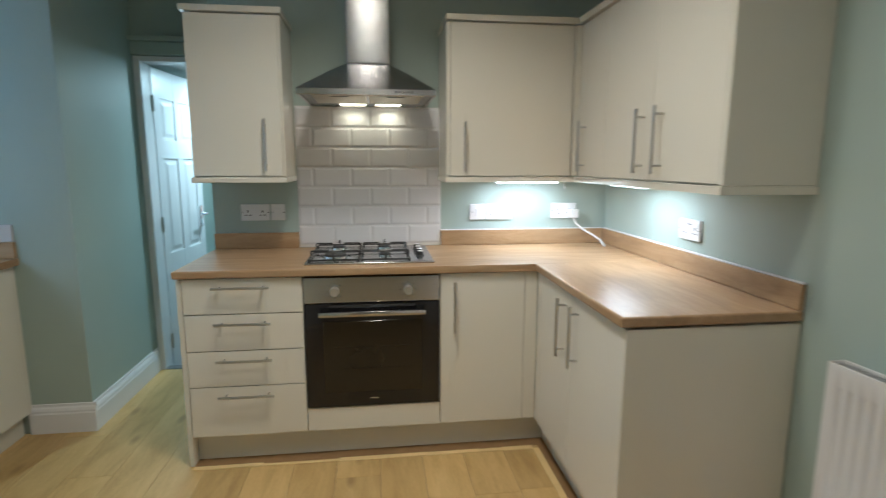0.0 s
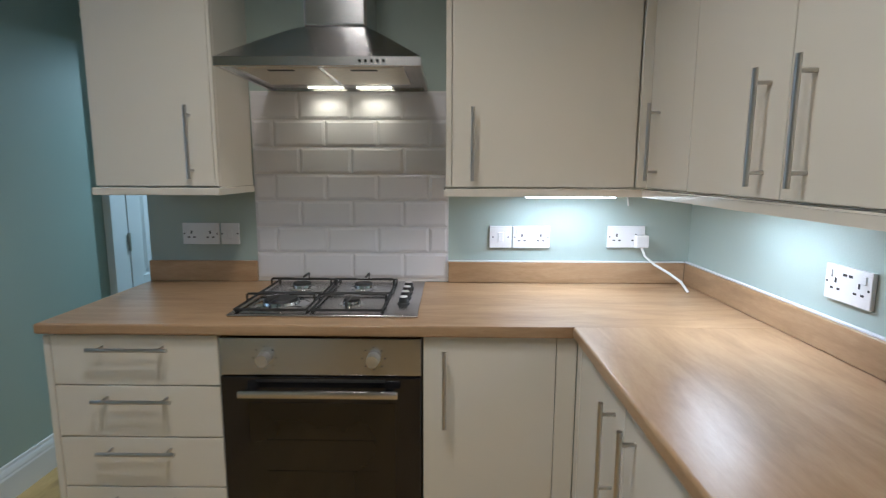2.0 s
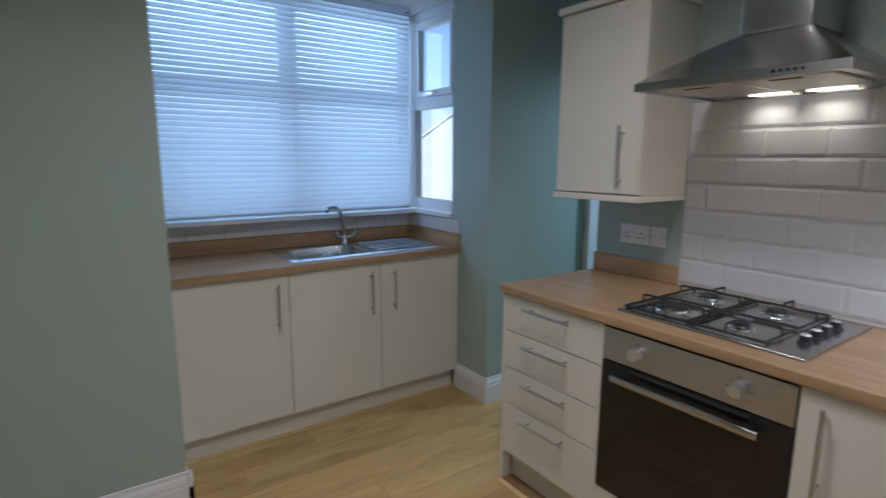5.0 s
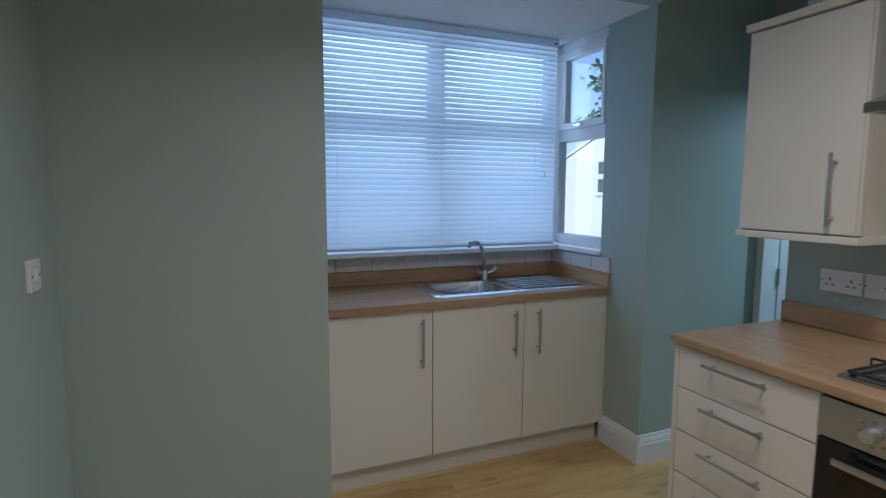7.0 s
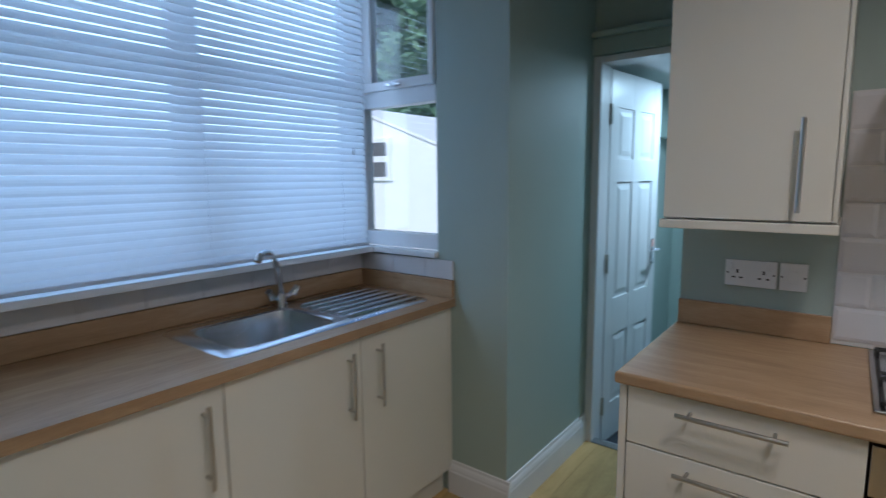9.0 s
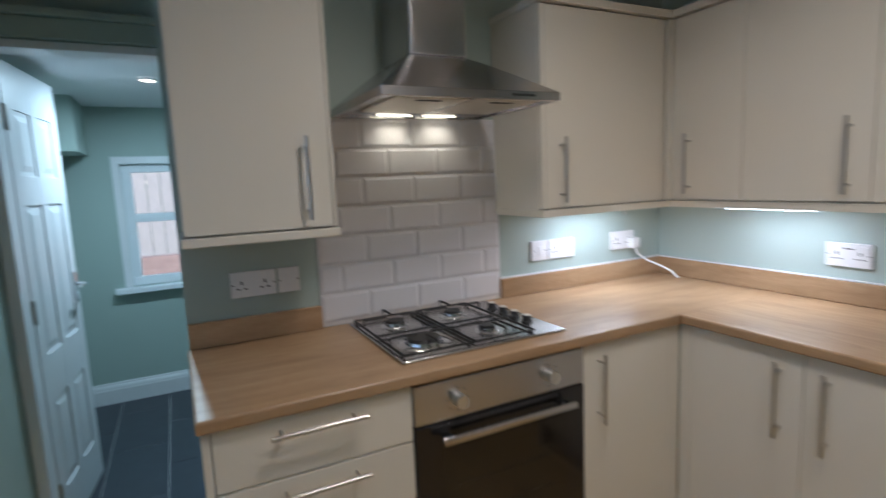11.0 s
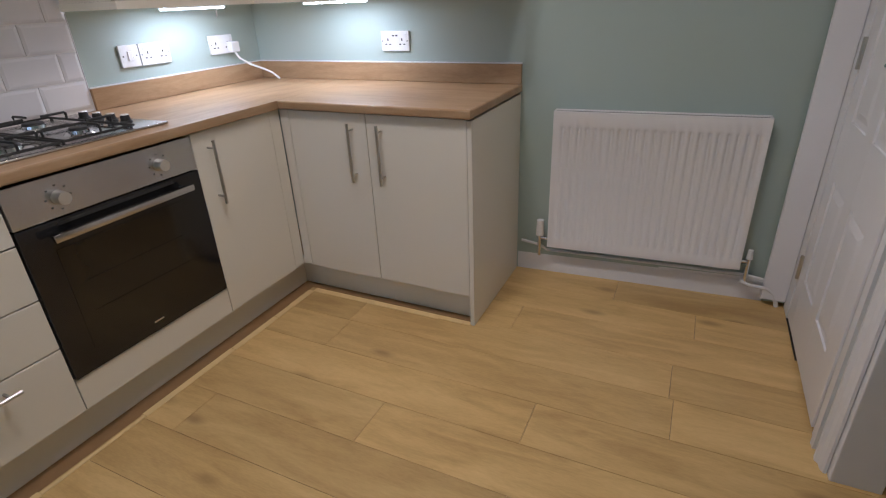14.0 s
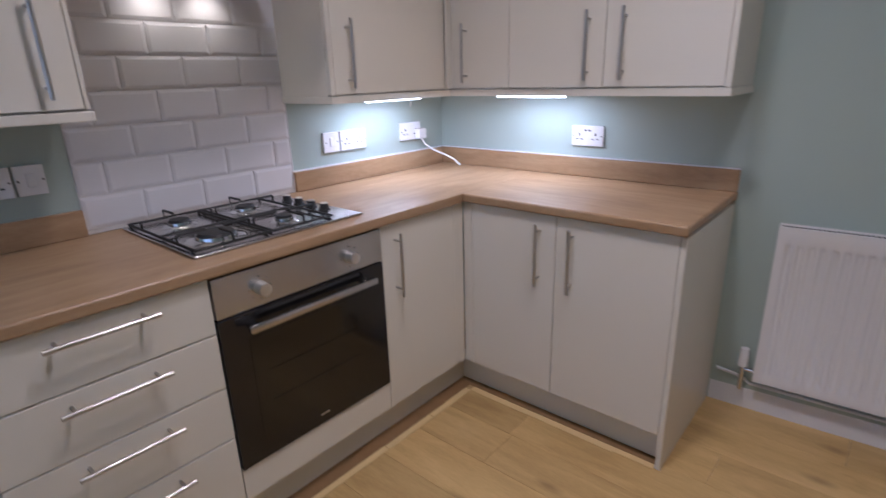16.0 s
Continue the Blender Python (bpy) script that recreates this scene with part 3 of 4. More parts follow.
tagged(part("oven_filler", box(-0.2985, 0.2985, 0, 0.018, 0.138, 0.246, 0.002, 2), M_CREAM), "cream filler panel under the oven", "panel")


# ---- hob ----
h = thing("gas_hob", (0, 0.33, TOP), "stainless steel four-burner gas hob with black pan supports", "hob")
HX0, HX1, HY0, HY1 = -0.298, 0.282, 0.060, 0.555
part("plate", box(HX0, HX1, HY0, HY1, TOP + 0.0005, TOP + 0.009, 0.004, 3), M_STEEL_H, h, "brushed steel hob plate", smooth=True)
BURN = [(-0.17, 0.19, 0.060), (-0.17, 0.43, 0.036), (0.06, 0.19, 0.030), (0.06, 0.43, 0.036)]
for bx, by, br in BURN:
    z = TOP + 0.009
    bb = cyl((bx, by, z), (bx, by, z + 0.004), br * 1.45, 28, br * 1.3)
    cyl((bx, by, z + 0.004), (bx, by, z + 0.013), br, 28, br * 0.95, bm=bb)
    bn = part("burner", bb, M_CHROME, h, "metal burner ring", smooth=True)
    part("cap", cyl((bx, by, z + 0.013), (bx, by, z + 0.021), br * 0.92, 28, br * 0.82), M_IRON, bn, "black enamel burner cap", smooth=True)
for gx0, gx1 in ((-0.282, -0.062), (-0.046, 0.172)):
    z = TOP + 0.040
    gb = bmesh.new()
    cxm = (gx0 + gx1) / 2
    tube([(gx0, 0.085, z - 0.022), (gx1, 0.085, z - 0.022), (gx1, 0.54, z - 0.022), (gx0, 0.54, z - 0.022), (gx0, 0.085, z - 0.022)], 0.0042, 6, gb)
    for by in (0.19, 0.43):
        for s_, ex in ((-1, gx0), (1, gx1)):
            tube([(ex, by, z - 0.022), (ex, by, z), (ex - s_ * 0.004, by, z + 0.003), (cxm + s_ * 0.028, by, z + 0.003)], 0.0042, 6, gb)
    for ey, s_ in ((0.085, 1), (0.54, -1)):
        tube([(cxm, ey, z - 0.022), (cxm, ey, z), (cxm, ey + s_ * 0.004, z + 0.003), (cxm, ey + s_ * 0.075, z + 0.003)], 0.0042, 6, gb)
    tube([(gx0, 0.31, z - 0.022), (gx1, 0.31, z - 0.022)], 0.0042, 6, gb)
    for fx in (gx0, gx1):
        for fy in (0.10, 0.525):
            cyl((fx, fy, TOP + 0.008), (fx, fy, z - 0.02), 0.005, 8, bm=gb)
    part("pan_support", gb, M_IRON, h, "black cast pan support", smooth=True)
for k in range(4):
    ky = 0.20 + k * 0.075
    kb = cyl((0.228, ky, TOP + 0.009), (0.228, ky, TOP + 0.014), 0.021, 20, 0.019)
    cyl((0.228, ky, TOP + 0.014), (0.228, ky, TOP + 0.033), 0.016, 20, 0.014, bm=kb)
    kn = part("knob", kb, M_IRON, h, "black control knob with a silver top", smooth=True)
    part("cap", cyl((0.228, ky, TOP + 0.033), (0.228, ky, TOP + 0.0355), 0.0135, 18, 0.012), M_KNOB, kn, "silver cap", smooth=True)


# ---- cooker hood ----
hd = thing("cooker_hood", (0, 0.35, 1.62), "stainless steel chimney cooker hood, lit", "cooker hood")
HW, HD0, HD1, HZ = 0.298, 0.085, 0.588, 1.622
bm = bmesh.new()
rings = []
N = 12
for i in range(N + 1):
    s_ = i / N
    k = (1 - s_) ** 0.94
    hw = 0.105 + (HW - 0.105) * k
    yf = 0.325 + (HD0 - 0.325) * k
    zz = 1.652 + 0.142 * s_
    rings.append(((-hw - 0.006, yf, zz), (hw - 0.006, yf, zz), (hw - 0.006, HD1, zz), (-hw - 0.006, HD1, zz)))
for k in range(4):
    side = [[bm.verts.new(q[k]), bm.verts.new(q[(k + 1) % 4])] for q in rings]
    for a, b_ in zip(side, side[1:]):
        bm.faces.new((a[0], a[1], b_[1], b_[0]))
bm.faces.new([bm.verts.new(q) for q in rings[-1]])
part("canopy", bm, M_STEEL_H, hd, "flared brushed steel canopy", smooth=True)
bm = bmesh.new()
HC = -0.006
for c in ((HC - HW, HC + HW, HD0, HD0 + 0.012), (HC - HW, HC + HW, HD1 - 0.012, HD1), (HC - HW, HC - HW + 0.012, HD0 + 0.012, HD1 - 0.012), (HC + HW - 0.012, HC + HW, HD0 + 0.012, HD1 - 0.012)):
    box(*c, HZ + 0.004, 1.6525, 0.001, bm=bm)
part("rim", bm, M_STEEL_H, hd, "brushed steel rim")
part("underside", box(HC - HW + 0.012, HC + HW - 0.012, HD0 + 0.012, HD1 - 0.012, 1.634, 1.639), M_STEEL, hd)
for x0, x1 in ((-0.25, -0.012), (0.0, 0.238)):
    f = part("grease_filter", box(x0, x1, 0.125, 0.43, 1.627, 1.6335, 0.002), M_FILTER, hd, "aluminium grease filter")
    part("catch", box((x0 + x1) / 2 - 0.04, (x0 + x1) / 2 + 0.04, 0.15, 0.17, 1.6255, 1.627, 0.0005), M_DARK, f)
for hx in (-0.085, 0.095):
    part("lamp", box(hx - 0.065, hx + 0.065, 0.533, 0.545, 1.630, 1.6335, 0.001), M_HOODLED, hd, "lit warm lamp cover")
part("divider", box(-0.0115, -0.0005, 0.125, 0.43, 1.627, 1.6335, 0.001), M_STEEL, hd, "steel strip between the filters")
part("light_bar", box(-0.26, 0.25, 0.445, 0.56, 1.6335, 1.6339), M_STEEL, hd)
for k in range(5):
    part("button", cyl((0.118 + k * 0.017, HD0 + 0.001, 1.640), (0.118 + k * 0.017, HD0 - 0.003, 1.640), 0.0045, 12), M_BLACK, hd, "black push button")
part("chimney", box(-0.105, 0.103, 0.33, 0.589, 1.795, CEIL - 0.002, 0.012, 4), M_STEEL, hd, "brushed steel chimney duct", smooth=True)


# ---- wall cabinets ----
UZ0, UZ1 = 1.272, 1.992
c = thing("wall_cabinet", (-0.6, 0.43, 1.25), "cream gloss single wall cabinet beside the hood", "cabinet")
part("carcass", box(-0.805, -0.392, 0.297, 0.590, UZ0, UZ1), M_CREAM, c)
f = front("door", c, -0.803, -0.404, UZ0 + 0.0045, UZ1 - 0.0045, 0.277)
bar_handle(f, (-0.474, 0.277, 1.418), (0, 0, 1), (0, -1, 0))
part("door_edge", box(-0.402, -0.392, 0.277, 0.296, UZ0 + 0.0045, UZ1 - 0.0045, 0.001), M_CREAM, c)
part("pelmet", box(-0.812, -0.386, 0.266, 0.590, 1.246, 1.2715, 0.004, 2), M_CREAM, c, "cream light pelmet")
part("cornice", box(-0.816, -0.382, 0.262, 0.590, UZ1 + 0.001, 2.020, 0.004, 2), M_CREAM, c, "cream cornice")

c = thing("wall_cabinet", (0.67, 0.43, 1.25), "cream gloss wall cabinet in the corner", "cabinet")
part("carcass", box(0.364, 1.016, 0.297, 0.590, UZ0, UZ1), M_CREAM, c)
f = front("door", c, 0.384, 0.985, UZ0 + 0.0045, UZ1 - 0.0045, 0.277)
bar_handle(f, (0.450, 0.277, 1.414), (0, 0, 1), (0, -1, 0))
part("door_edge", box(0.364, 0.382, 0.277, 0.296, UZ0 + 0.0045, UZ1 - 0.0045, 0.001), M_CREAM, c)
XR = 1.018
c2 = thing("wall_cabinet", (1.16, -0.3, 1.25), "cream gloss run of wall cabinets with three doors", "cabinet")
part("carcass", box(XR + 0.019, 1.322, -0.839, 0.590, UZ0, UZ1), M_CREAM, c2)
part("corner_post", box(0.988, XR + 0.016, 0.262, 0.2765, UZ0 + 0.0045, UZ1 - 0.0045, 0.002), M_CREAM, c2, "cream corner post")
for y0, y1, hy in ((-0.034, 0.26, 0.181), (-0.436, -0.037, -0.377), (-0.838, -0.439, -0.509)):
    f = front_x("door", c2, y0, y1, UZ0 + 0.0045, UZ1 - 0.0045, XR)
    bar_handle(f, (XR, hy, 1.418), (0, 0, 1), (-1, 0, 0))
part("end_panel", box(XR, 1.323, -0.857, -0.8395, UZ0, UZ1, 0.0015), M_CREAM, c2, "cream end panel")


def l_band(z0, z1, proud):
    """An L-shaped band round the fronts of the corner cabinets."""
    out = [(0.358, 0.590), (0.358, 0.277 - proud), (XR - proud, 0.277 - proud), (XR - proud, -0.858 - proud / 2), (1.322, -0.858 - proud / 2), (1.322, -0.838), (XR + 0.02, -0.838), (XR + 0.02, 0.297), (0.382, 0.297), (0.382, 0.590)]
    return prism(out, z0, z1, 0.004, 2)


part("pelmet", l_band(1.246, 1.2715, 0.010), M_CREAM, c2, "cream light pelmet")
part("cornice", l_band(UZ1 + 0.001, 2.020, 0.016), M_CREAM, c2, "cream cornice")
for cx, cy, hxx, hyy in ((0.81, 0.42, 0.165, 0.014), (1.13, -0.07, 0.014, 0.165)):
    s_ = thing("cabinet_light", (cx, cy, 1.24), "slim cool white strip light under the cabinets, lit", "strip light", "under-cabinet lights")
    part("housing", box(cx - hxx, cx + hxx, cy - hyy, cy + hyy, 1.242, 1.2718, 0.001), M_PVC, s_)
    part("diffuser", box(cx - hxx + 0.006, cx + hxx - 0.006, cy - hyy + 0.003, cy + hyy - 0.003, 1.2345, 1.2418, 0.001), M_LED, s_, "glowing diffuser")


# ---- sockets and switches ----
def socket(name, x, z, w, label, gang=2, at_x=None, at_y=HOB, usb=False, switch=False):
    """A wall plate: on the north wall by x, or on the east wall by y."""
    on_east = at_x is not None
    base = pose(at_x, x, z, 0, 0, -90) if on_east else pose(x, at_y, z)
    s_ = new(name)
    s_.empty_display_size = 0.03
    s_.matrix_basis = base
    tagged(s_, label, "socket" if not switch else "switch")
    part("plate", box(-w / 2, w / 2, -0.011, 0.0, -0.043, 0.043, 0.0025, 2), M_SOCKET, s_, local=True)
    if switch:
        part("rocker", box(-0.011, 0.011, -0.015, -0.0112, -0.02, 0.02, 0.002), M_SOCKET, s_, local=True)
        for sx in (-0.03, 0.03):
            part("screw", cyl((sx, -0.0112, 0), (sx, -0.0122, 0), 0.003, 8), M_DARK, s_, local=True)
        return s_
    for gx in ((-0.037, 0.037) if gang == 2 else (0.0,)):
        for ox, oz, ww, hh in ((0, 0.006, 0.003, 0.006), (-0.011, -0.014, 0.005, 0.0025), (0.011, -0.014, 0.005, 0.0025)):
            part("pin_slot", box(gx + ox - ww, gx + ox + ww, -0.0116, -0.011, oz - hh, oz + hh), M_DARK, s_, local=True)
        ox = -0.016 if gx < 0 else 0.016
        part("rocker", box(gx + ox - 0.006, gx + ox + 0.006, -0.0145, -0.0112, 0.012, 0.032, 0.0015), M_SOCKET, s_, local=True)
    for sx in (-w / 2 + 0.008, w / 2 - 0.008):
        part("screw", cyl((sx, -0.0112, 0.0), (sx, -0.0122, 0.0), 0.003, 8), M_DARK, s_, local=True)
    if usb:
        for k in (-0.009, 0.009):
            part("usb_slot", box(k - 0.006, k + 0.006, -0.0116, -0.011, 0.020, 0.026), M_DARK, s_, local=True)
    return s_


socket("wall_socket", -0.608, 1.080, 0.146, "white double socket on the green wall")
socket("cooker_switch", -0.492, 1.080, 0.072, "white cooker switch plate on the green wall", switch=True)
socket("light_switch", 0.579, 1.072, 0.086, "white square switch plate on the green wall", switch=True)
socket("wall_socket", 0.700, 1.072, 0.146, "white double socket on the green wall")
socket("wall_socket", 1.072, 1.075, 0.146, "white double socket with a plug in it")
socket("wall_socket", -0.25, 1.066, 0.146, "white double socket with USB ports", at_x=RIGHT, usb=True)
socket("light_switch", -0.80, 1.18, 0.086, "white light switch by the entrance", switch=True, at_y=FRONT + 0.0001).matrix_basis = pose(-1.10, FRONT, 1.18, 0, 0, 180)
pl = thing("plug", (1.125, 0.575, 1.065), "white plug and cable in a socket", "plug")
part("body", box(1.10, 1.15, 0.545, 0.5805, 1.035, 1.085, 0.006, 2), M_SOCKET, pl)
part("cable", tube([(1.125, 0.555, 1.036), (1.135, 0.545, 1.005), (1.165, 0.515, 0.975), (1.205, 0.475, 0.950), (1.235, 0.44, 0.925), (1.25, 0.41, 0.894)], 0.005, 8), M_SOCKET, pl, "white cable", smooth=True)


lc = thing("loose_cable", (1.06, 0.56, 1.2), "short white cable hanging under the cabinets", "cable")
part("cable", tube([(1.06, 0.56, 1.27), (1.062, 0.562, 1.235), (1.068, 0.568, 1.205), (1.072, 0.578, 1.198)], 0.003, 6), M_SOCKET, lc, smooth=True)


# ---- radiator ----
r = thing("radiator", (1.36, -1.42, 0.17), "white panel radiator on the wall", "radiator")
rt = math.degrees(math.atan2(0.075, 1.13))
r.matrix_basis = pose(1.300, -1.42, 0.16, 0, 0, rt)
RW, RH = 0.80, 0.625
bm = bmesh.new()
cols = []
NR = 24
step = RW / (NR * 4)
zs = [(0.0, 0), (0.040, 0), (0.052, 1), (RH - 0.064, 1), (RH - 0.052, 0), (RH, 0)]
for i in range(NR * 4 + 1):
    deep = 0.011 if i % 4 in (0, 3) else 0.0
    if i < 2 or i > NR * 4 - 2:
        deep = 0.0
    cols.append([bm.verts.new((deep * k, -RW / 2 + i * step, z)) for z, k in zs])
for a, b_ in zip(cols, cols[1:]):
    for k in range(len(zs) - 1):
        bm.faces.new((a[k], a[k + 1], b_[k + 1], b_[k]))
part("front_panel", bm, M_RAD, r, "white ribbed steel panel", local=True, smooth=True)
part("side_cover", box(-0.001, 0.058, -RW / 2 - 0.004, -RW / 2, 0, RH + 0.006, 0.001), M_RAD, r, local=True)
part("side_cover", box(-0.001, 0.058, RW / 2, RW / 2 + 0.004, 0, RH + 0.006, 0.001), M_RAD, r, local=True)
part("back_panel", box(0.046, 0.052, -RW / 2, RW / 2, 0, RH), M_RAD, r, local=True)
# dark block added below the slots, giving the shade between the panels
part("grille_shade", box(0.018, 0.044, -RW / 2 + 0.005, RW / 2 - 0.005, RH - 0.05, RH + 0.001), M_DARK, r, "dark box standing in for the shade inside the grille", local=True)
gr = box(-0.001, 0.006, -RW / 2 - 0.004, RW / 2 + 0.004, RH, RH + 0.006, 0.001)
box(0.052, 0.058, -RW / 2 - 0.004, RW / 2 + 0.004, RH, RH + 0.006, 0.001, bm=gr)
for i in range(61):
    y = -RW / 2 + RW / 60 * i
    box(0.006, 0.052, y - 0.0021, y + 0.0021, RH + 0.0035, RH + 0.005, bm=gr)
part("top_grille", gr, M_RAD, r, "slotted top grille", local=True)
for sy, big in ((RW / 2 + 0.045, True), (-RW / 2 - 0.035, False)):
    vb = cyl((0.028, sy, -0.06), (0.028, sy, 0.045), 0.009, 12)
    cyl((0.028, sy, 0.03), (0.028, sy - (0.05 if big else -0.04), 0.03), 0.008, 12, bm=vb)
    v = part("valve", vb, M_CHROME, r, "chrome valve body", local=True, smooth=True)
    cap = cyl((0.028, sy, 0.045), (0.028, sy, 0.12 if big else 0.085), 0.019 if big else 0.013, 18, 0.016 if big else 0.010)
    part("valve_cap", cap, M_SOCKET, v, "white valve cap", local=True, smooth=True)
tagged(part("heating_pipe", tube([(1.318, -0.88, 0.155), (1.322, -0.95, 0.145), (1.328, -0.985, 0.13), (1.334, -1.0, 0.115), (1.365, -1.85, 0.125), (1.371, -1.93, 0.11)], 0.007, 8), M_PIPE, smooth=True),
       "white painted heating pipe over the skirting board", "pipe")
tagged(part("heating_pipe", tube([(1.347, -1.835, 0.10), (1.35, -1.87, 0.085), (1.356, -1.94, 0.08), (1.36, -1.965, 0.06), (1.36, -1.985, 0.02), (1.36, -1.99, 0.0)], 0.009, 8), M_PIPE, smooth=True),
       "white painted heating pipe going into the floor", "pipe")


# ---- sink alcove ----
SF = -1.688
u = thing("sink_cabinet", (-1.95, 0.13, 0), "cream gloss double-door cabinet under the sink", "cabinet")
part("carcass", box(-2.225, SF - 0.019, -0.626, 0.405, PLINTH - 0.02, 0.70), M_CREAM_MATT, u)
for y0, y1, hy in ((-0.118, 0.386, -0.042), (-0.628, -0.122, -0.181)):
    f = front_x("door", u, y0, y1, 0.115, 0.850, SF, -1)
    bar_handle(f, (SF, hy, 0.693), (0, 0, 1), (1, 0, 0))
part("filler", box(SF - 0.018, SF - 0.001, 0.388, 0.408, 0.115, 0.850), M_CREAM, u)
u = thing("base_cabinet", (-1.95, -0.9, 0), "cream gloss single-door cabinet beside the sink", "cabinet")
part("carcass", box(-2.225, SF - 0.019, -1.185, -0.630, PLINTH - 0.02, 0.848), M_CREAM_MATT, u)
f = front_x("door", u, -1.186, -0.632, 0.115, 0.850, SF, -1)
bar_handle(f, (SF, -0.690, 0.693), (0, 0, 1), (1, 0, 0))
tagged(part("plinth", box(SF - 0.056, SF - 0.040, -1.186, 0.392, 0.001, 0.111, 0.001), M_CREAM_MATT), "cream plinth board under the sink units", "plinth", kind="structure")
w = thing("worktop", (-1.95, -0.4, UNDER), "oak-effect laminate worktop in the sink alcove", "worktop")
SX0, SX1, SY0, SY1 = -2.17, -1.735, -0.585, 0.335
BX0, BX1, BY0, BY1 = -2.10, -1.79, -0.52, -0.13
for c in ((-2.228, BX0 - 0.004, -1.188, 0.408), (BX1 + 0.004, -1.664, -1.188, 0.408), (BX0 - 0.004, BX1 + 0.004, -1.188, BY0 - 0.004), (BX0 - 0.004, BX1 + 0.004, BY1 + 0.004, 0.408)):
    part("slab", box(*c, UNDER, TOP), M_TOP_Y, w)
tagged(part("upstand", box(-2.2285, -2.210, -1.188, 0.389, TOP + 0.001, 0.967, 0.002), M_TOP_Y), "oak-effect laminate upstand behind the sink", "upstand", kind="structure")
tagged(part("upstand", box(-2.2285, -1.668, 0.391, 0.409, TOP + 0.001, 0.967, 0.002), M_TOP), "oak-effect laminate upstand beside the drainer", "upstand", kind="structure")

sk = thing("kitchen_sink", (-1.95, -0.12, TOP), "stainless steel sink with drainer let into the worktop", "sink")
bm = bmesh.new()


def ring(x0, x1, y0, y1, r_, z, n=5):
    pts = []
    for cx, cy, a0 in ((x1 - r_, y1 - r_, 0), (x0 + r_, y1 - r_, 90), (x0 + r_, y0 + r_, 180), (x1 - r_, y0 + r_, 270)):
        for i in range(n + 1):
            a = radians(a0 + 90 * i / n)
            pts.append(bm.verts.new((cx + r_ * math.cos(a), cy + r_ * math.sin(a), z)))
    return pts


def bridge(a, b_):
    for k in range(len(a)):
        bm.faces.new((a[k], a[(k + 1) % len(a)], b_[(k + 1) % len(a)], b_[k]))


lip = ring(BX0 - 0.012, BX1 + 0.012, BY0 - 0.012, BY1 + 0.012, 0.06, TOP + 0.006)
r1 = ring(BX0, BX1, BY0, BY1, 0.055, TOP + 0.002)
r2 = ring(BX0 + 0.02, BX1 - 0.02, BY0 + 0.02, BY1 - 0.02, 0.05, TOP - 0.14)
r3 = ring(BX0 + 0.05, BX1 - 0.05, BY0 + 0.05, BY1 - 0.05, 0.04, TOP - 0.155)
bridge(lip, r1), bridge(r1, r2), bridge(r2, r3)
bm.faces.new(r3)
part("bowl", bm, M_SINK, sk, "stainless steel bowl", smooth=True)
bm = bmesh.new()
lip = ring(BX0 - 0.012, BX1 + 0.012, BY0 - 0.012, BY1 + 0.012, 0.06, TOP + 0.006)
rim2 = ring(SX0 + 0.008, SX1 - 0.008, SY0 + 0.008, SY1 - 0.008, 0.04, TOP + 0.006)
rim3 = ring(SX0, SX1, SY0, SY1, 0.045, TOP + 0.001)
bridge(lip, rim2), bridge(rim2, rim3)
part("rim", bm, M_SINK, sk, "stainless steel rim", smooth=True)
for k in range(6):
    x = -2.075 + k * 0.056
    gb = box(x - 0.011, x + 0.011, -0.075, 0.30, TOP + 0.003, TOP + 0.016, 0.0055, 3)
    part("drainer_rib", gb, M_SINK, sk, smooth=True)
part("waste", cyl((-1.945, -0.325, TOP - 0.154), (-1.945, -0.325, TOP - 0.150), 0.035, 20), M_DARK, sk)
tp = thing("mixer_tap", (-2.135, -0.125, TOP), "chrome mixer tap with swan-neck spout", "tap")
part("base", cyl((-2.135, -0.125, TOP + 0.005), (-2.135, -0.125, TOP + 0.06), 0.024, 20, 0.018), M_CHROME, tp, smooth=True)
part("spout", tube([(-2.135, -0.125, TOP + 0.045), (-2.133, -0.13, TOP + 0.11), (-2.125, -0.142, TOP + 0.165), (-2.112, -0.164, TOP + 0.208), (-2.095, -0.195, TOP + 0.234), (-2.078, -0.228, TOP + 0.240), (-2.066, -0.252, TOP + 0.232)], 0.012, 12), M_CHROME, tp, smooth=True)
part("nozzle", cyl((-2.066, -0.252, TOP + 0.237), (-2.058, -0.268, TOP + 0.212), 0.014, 14), M_CHROME, tp, smooth=True)
for s_ in (-1, 1):
    vb = cyl((-2.135, -0.125, TOP + 0.035), (-2.125, -0.125 + s_ * 0.05, TOP + 0.055), 0.010, 12)
    cyl((-2.123, -0.125 + s_ * 0.047, TOP + 0.050), (-2.115, -0.125 + s_ * 0.068, TOP + 0.082), 0.017, 12, 0.012, bm=vb)
    part("lever", vb, M_CHROME, tp, "chrome cross-head tap lever", smooth=True)

# white tiles between upstand and sill
tl = thing("tile_strip", (-2.2, -0.4, 0.97), "row of white glazed tiles above the sink upstand", "tiles")
for k in range(8):
    y0 = -1.188 + k * 0.1985
    part("tile", box(-2.2295, -2.218, y0, min(y0 + 0.197, 0.397), 0.969, 1.05, 0.002), M_TILE, tl)
for k in range(3):
    x0 = -2.216 + k * 0.1985
    part("tile", box(x0, min(x0 + 0.197, -1.672), 0.399, 0.4095, 0.969, 1.05, 0.002), M_TILE, tl)


# ---- windows ----
def window_thing(name, label):
    return tagged(thing(name, (-2.2, 0.4, 1.08), label, "window"), kind="structure")


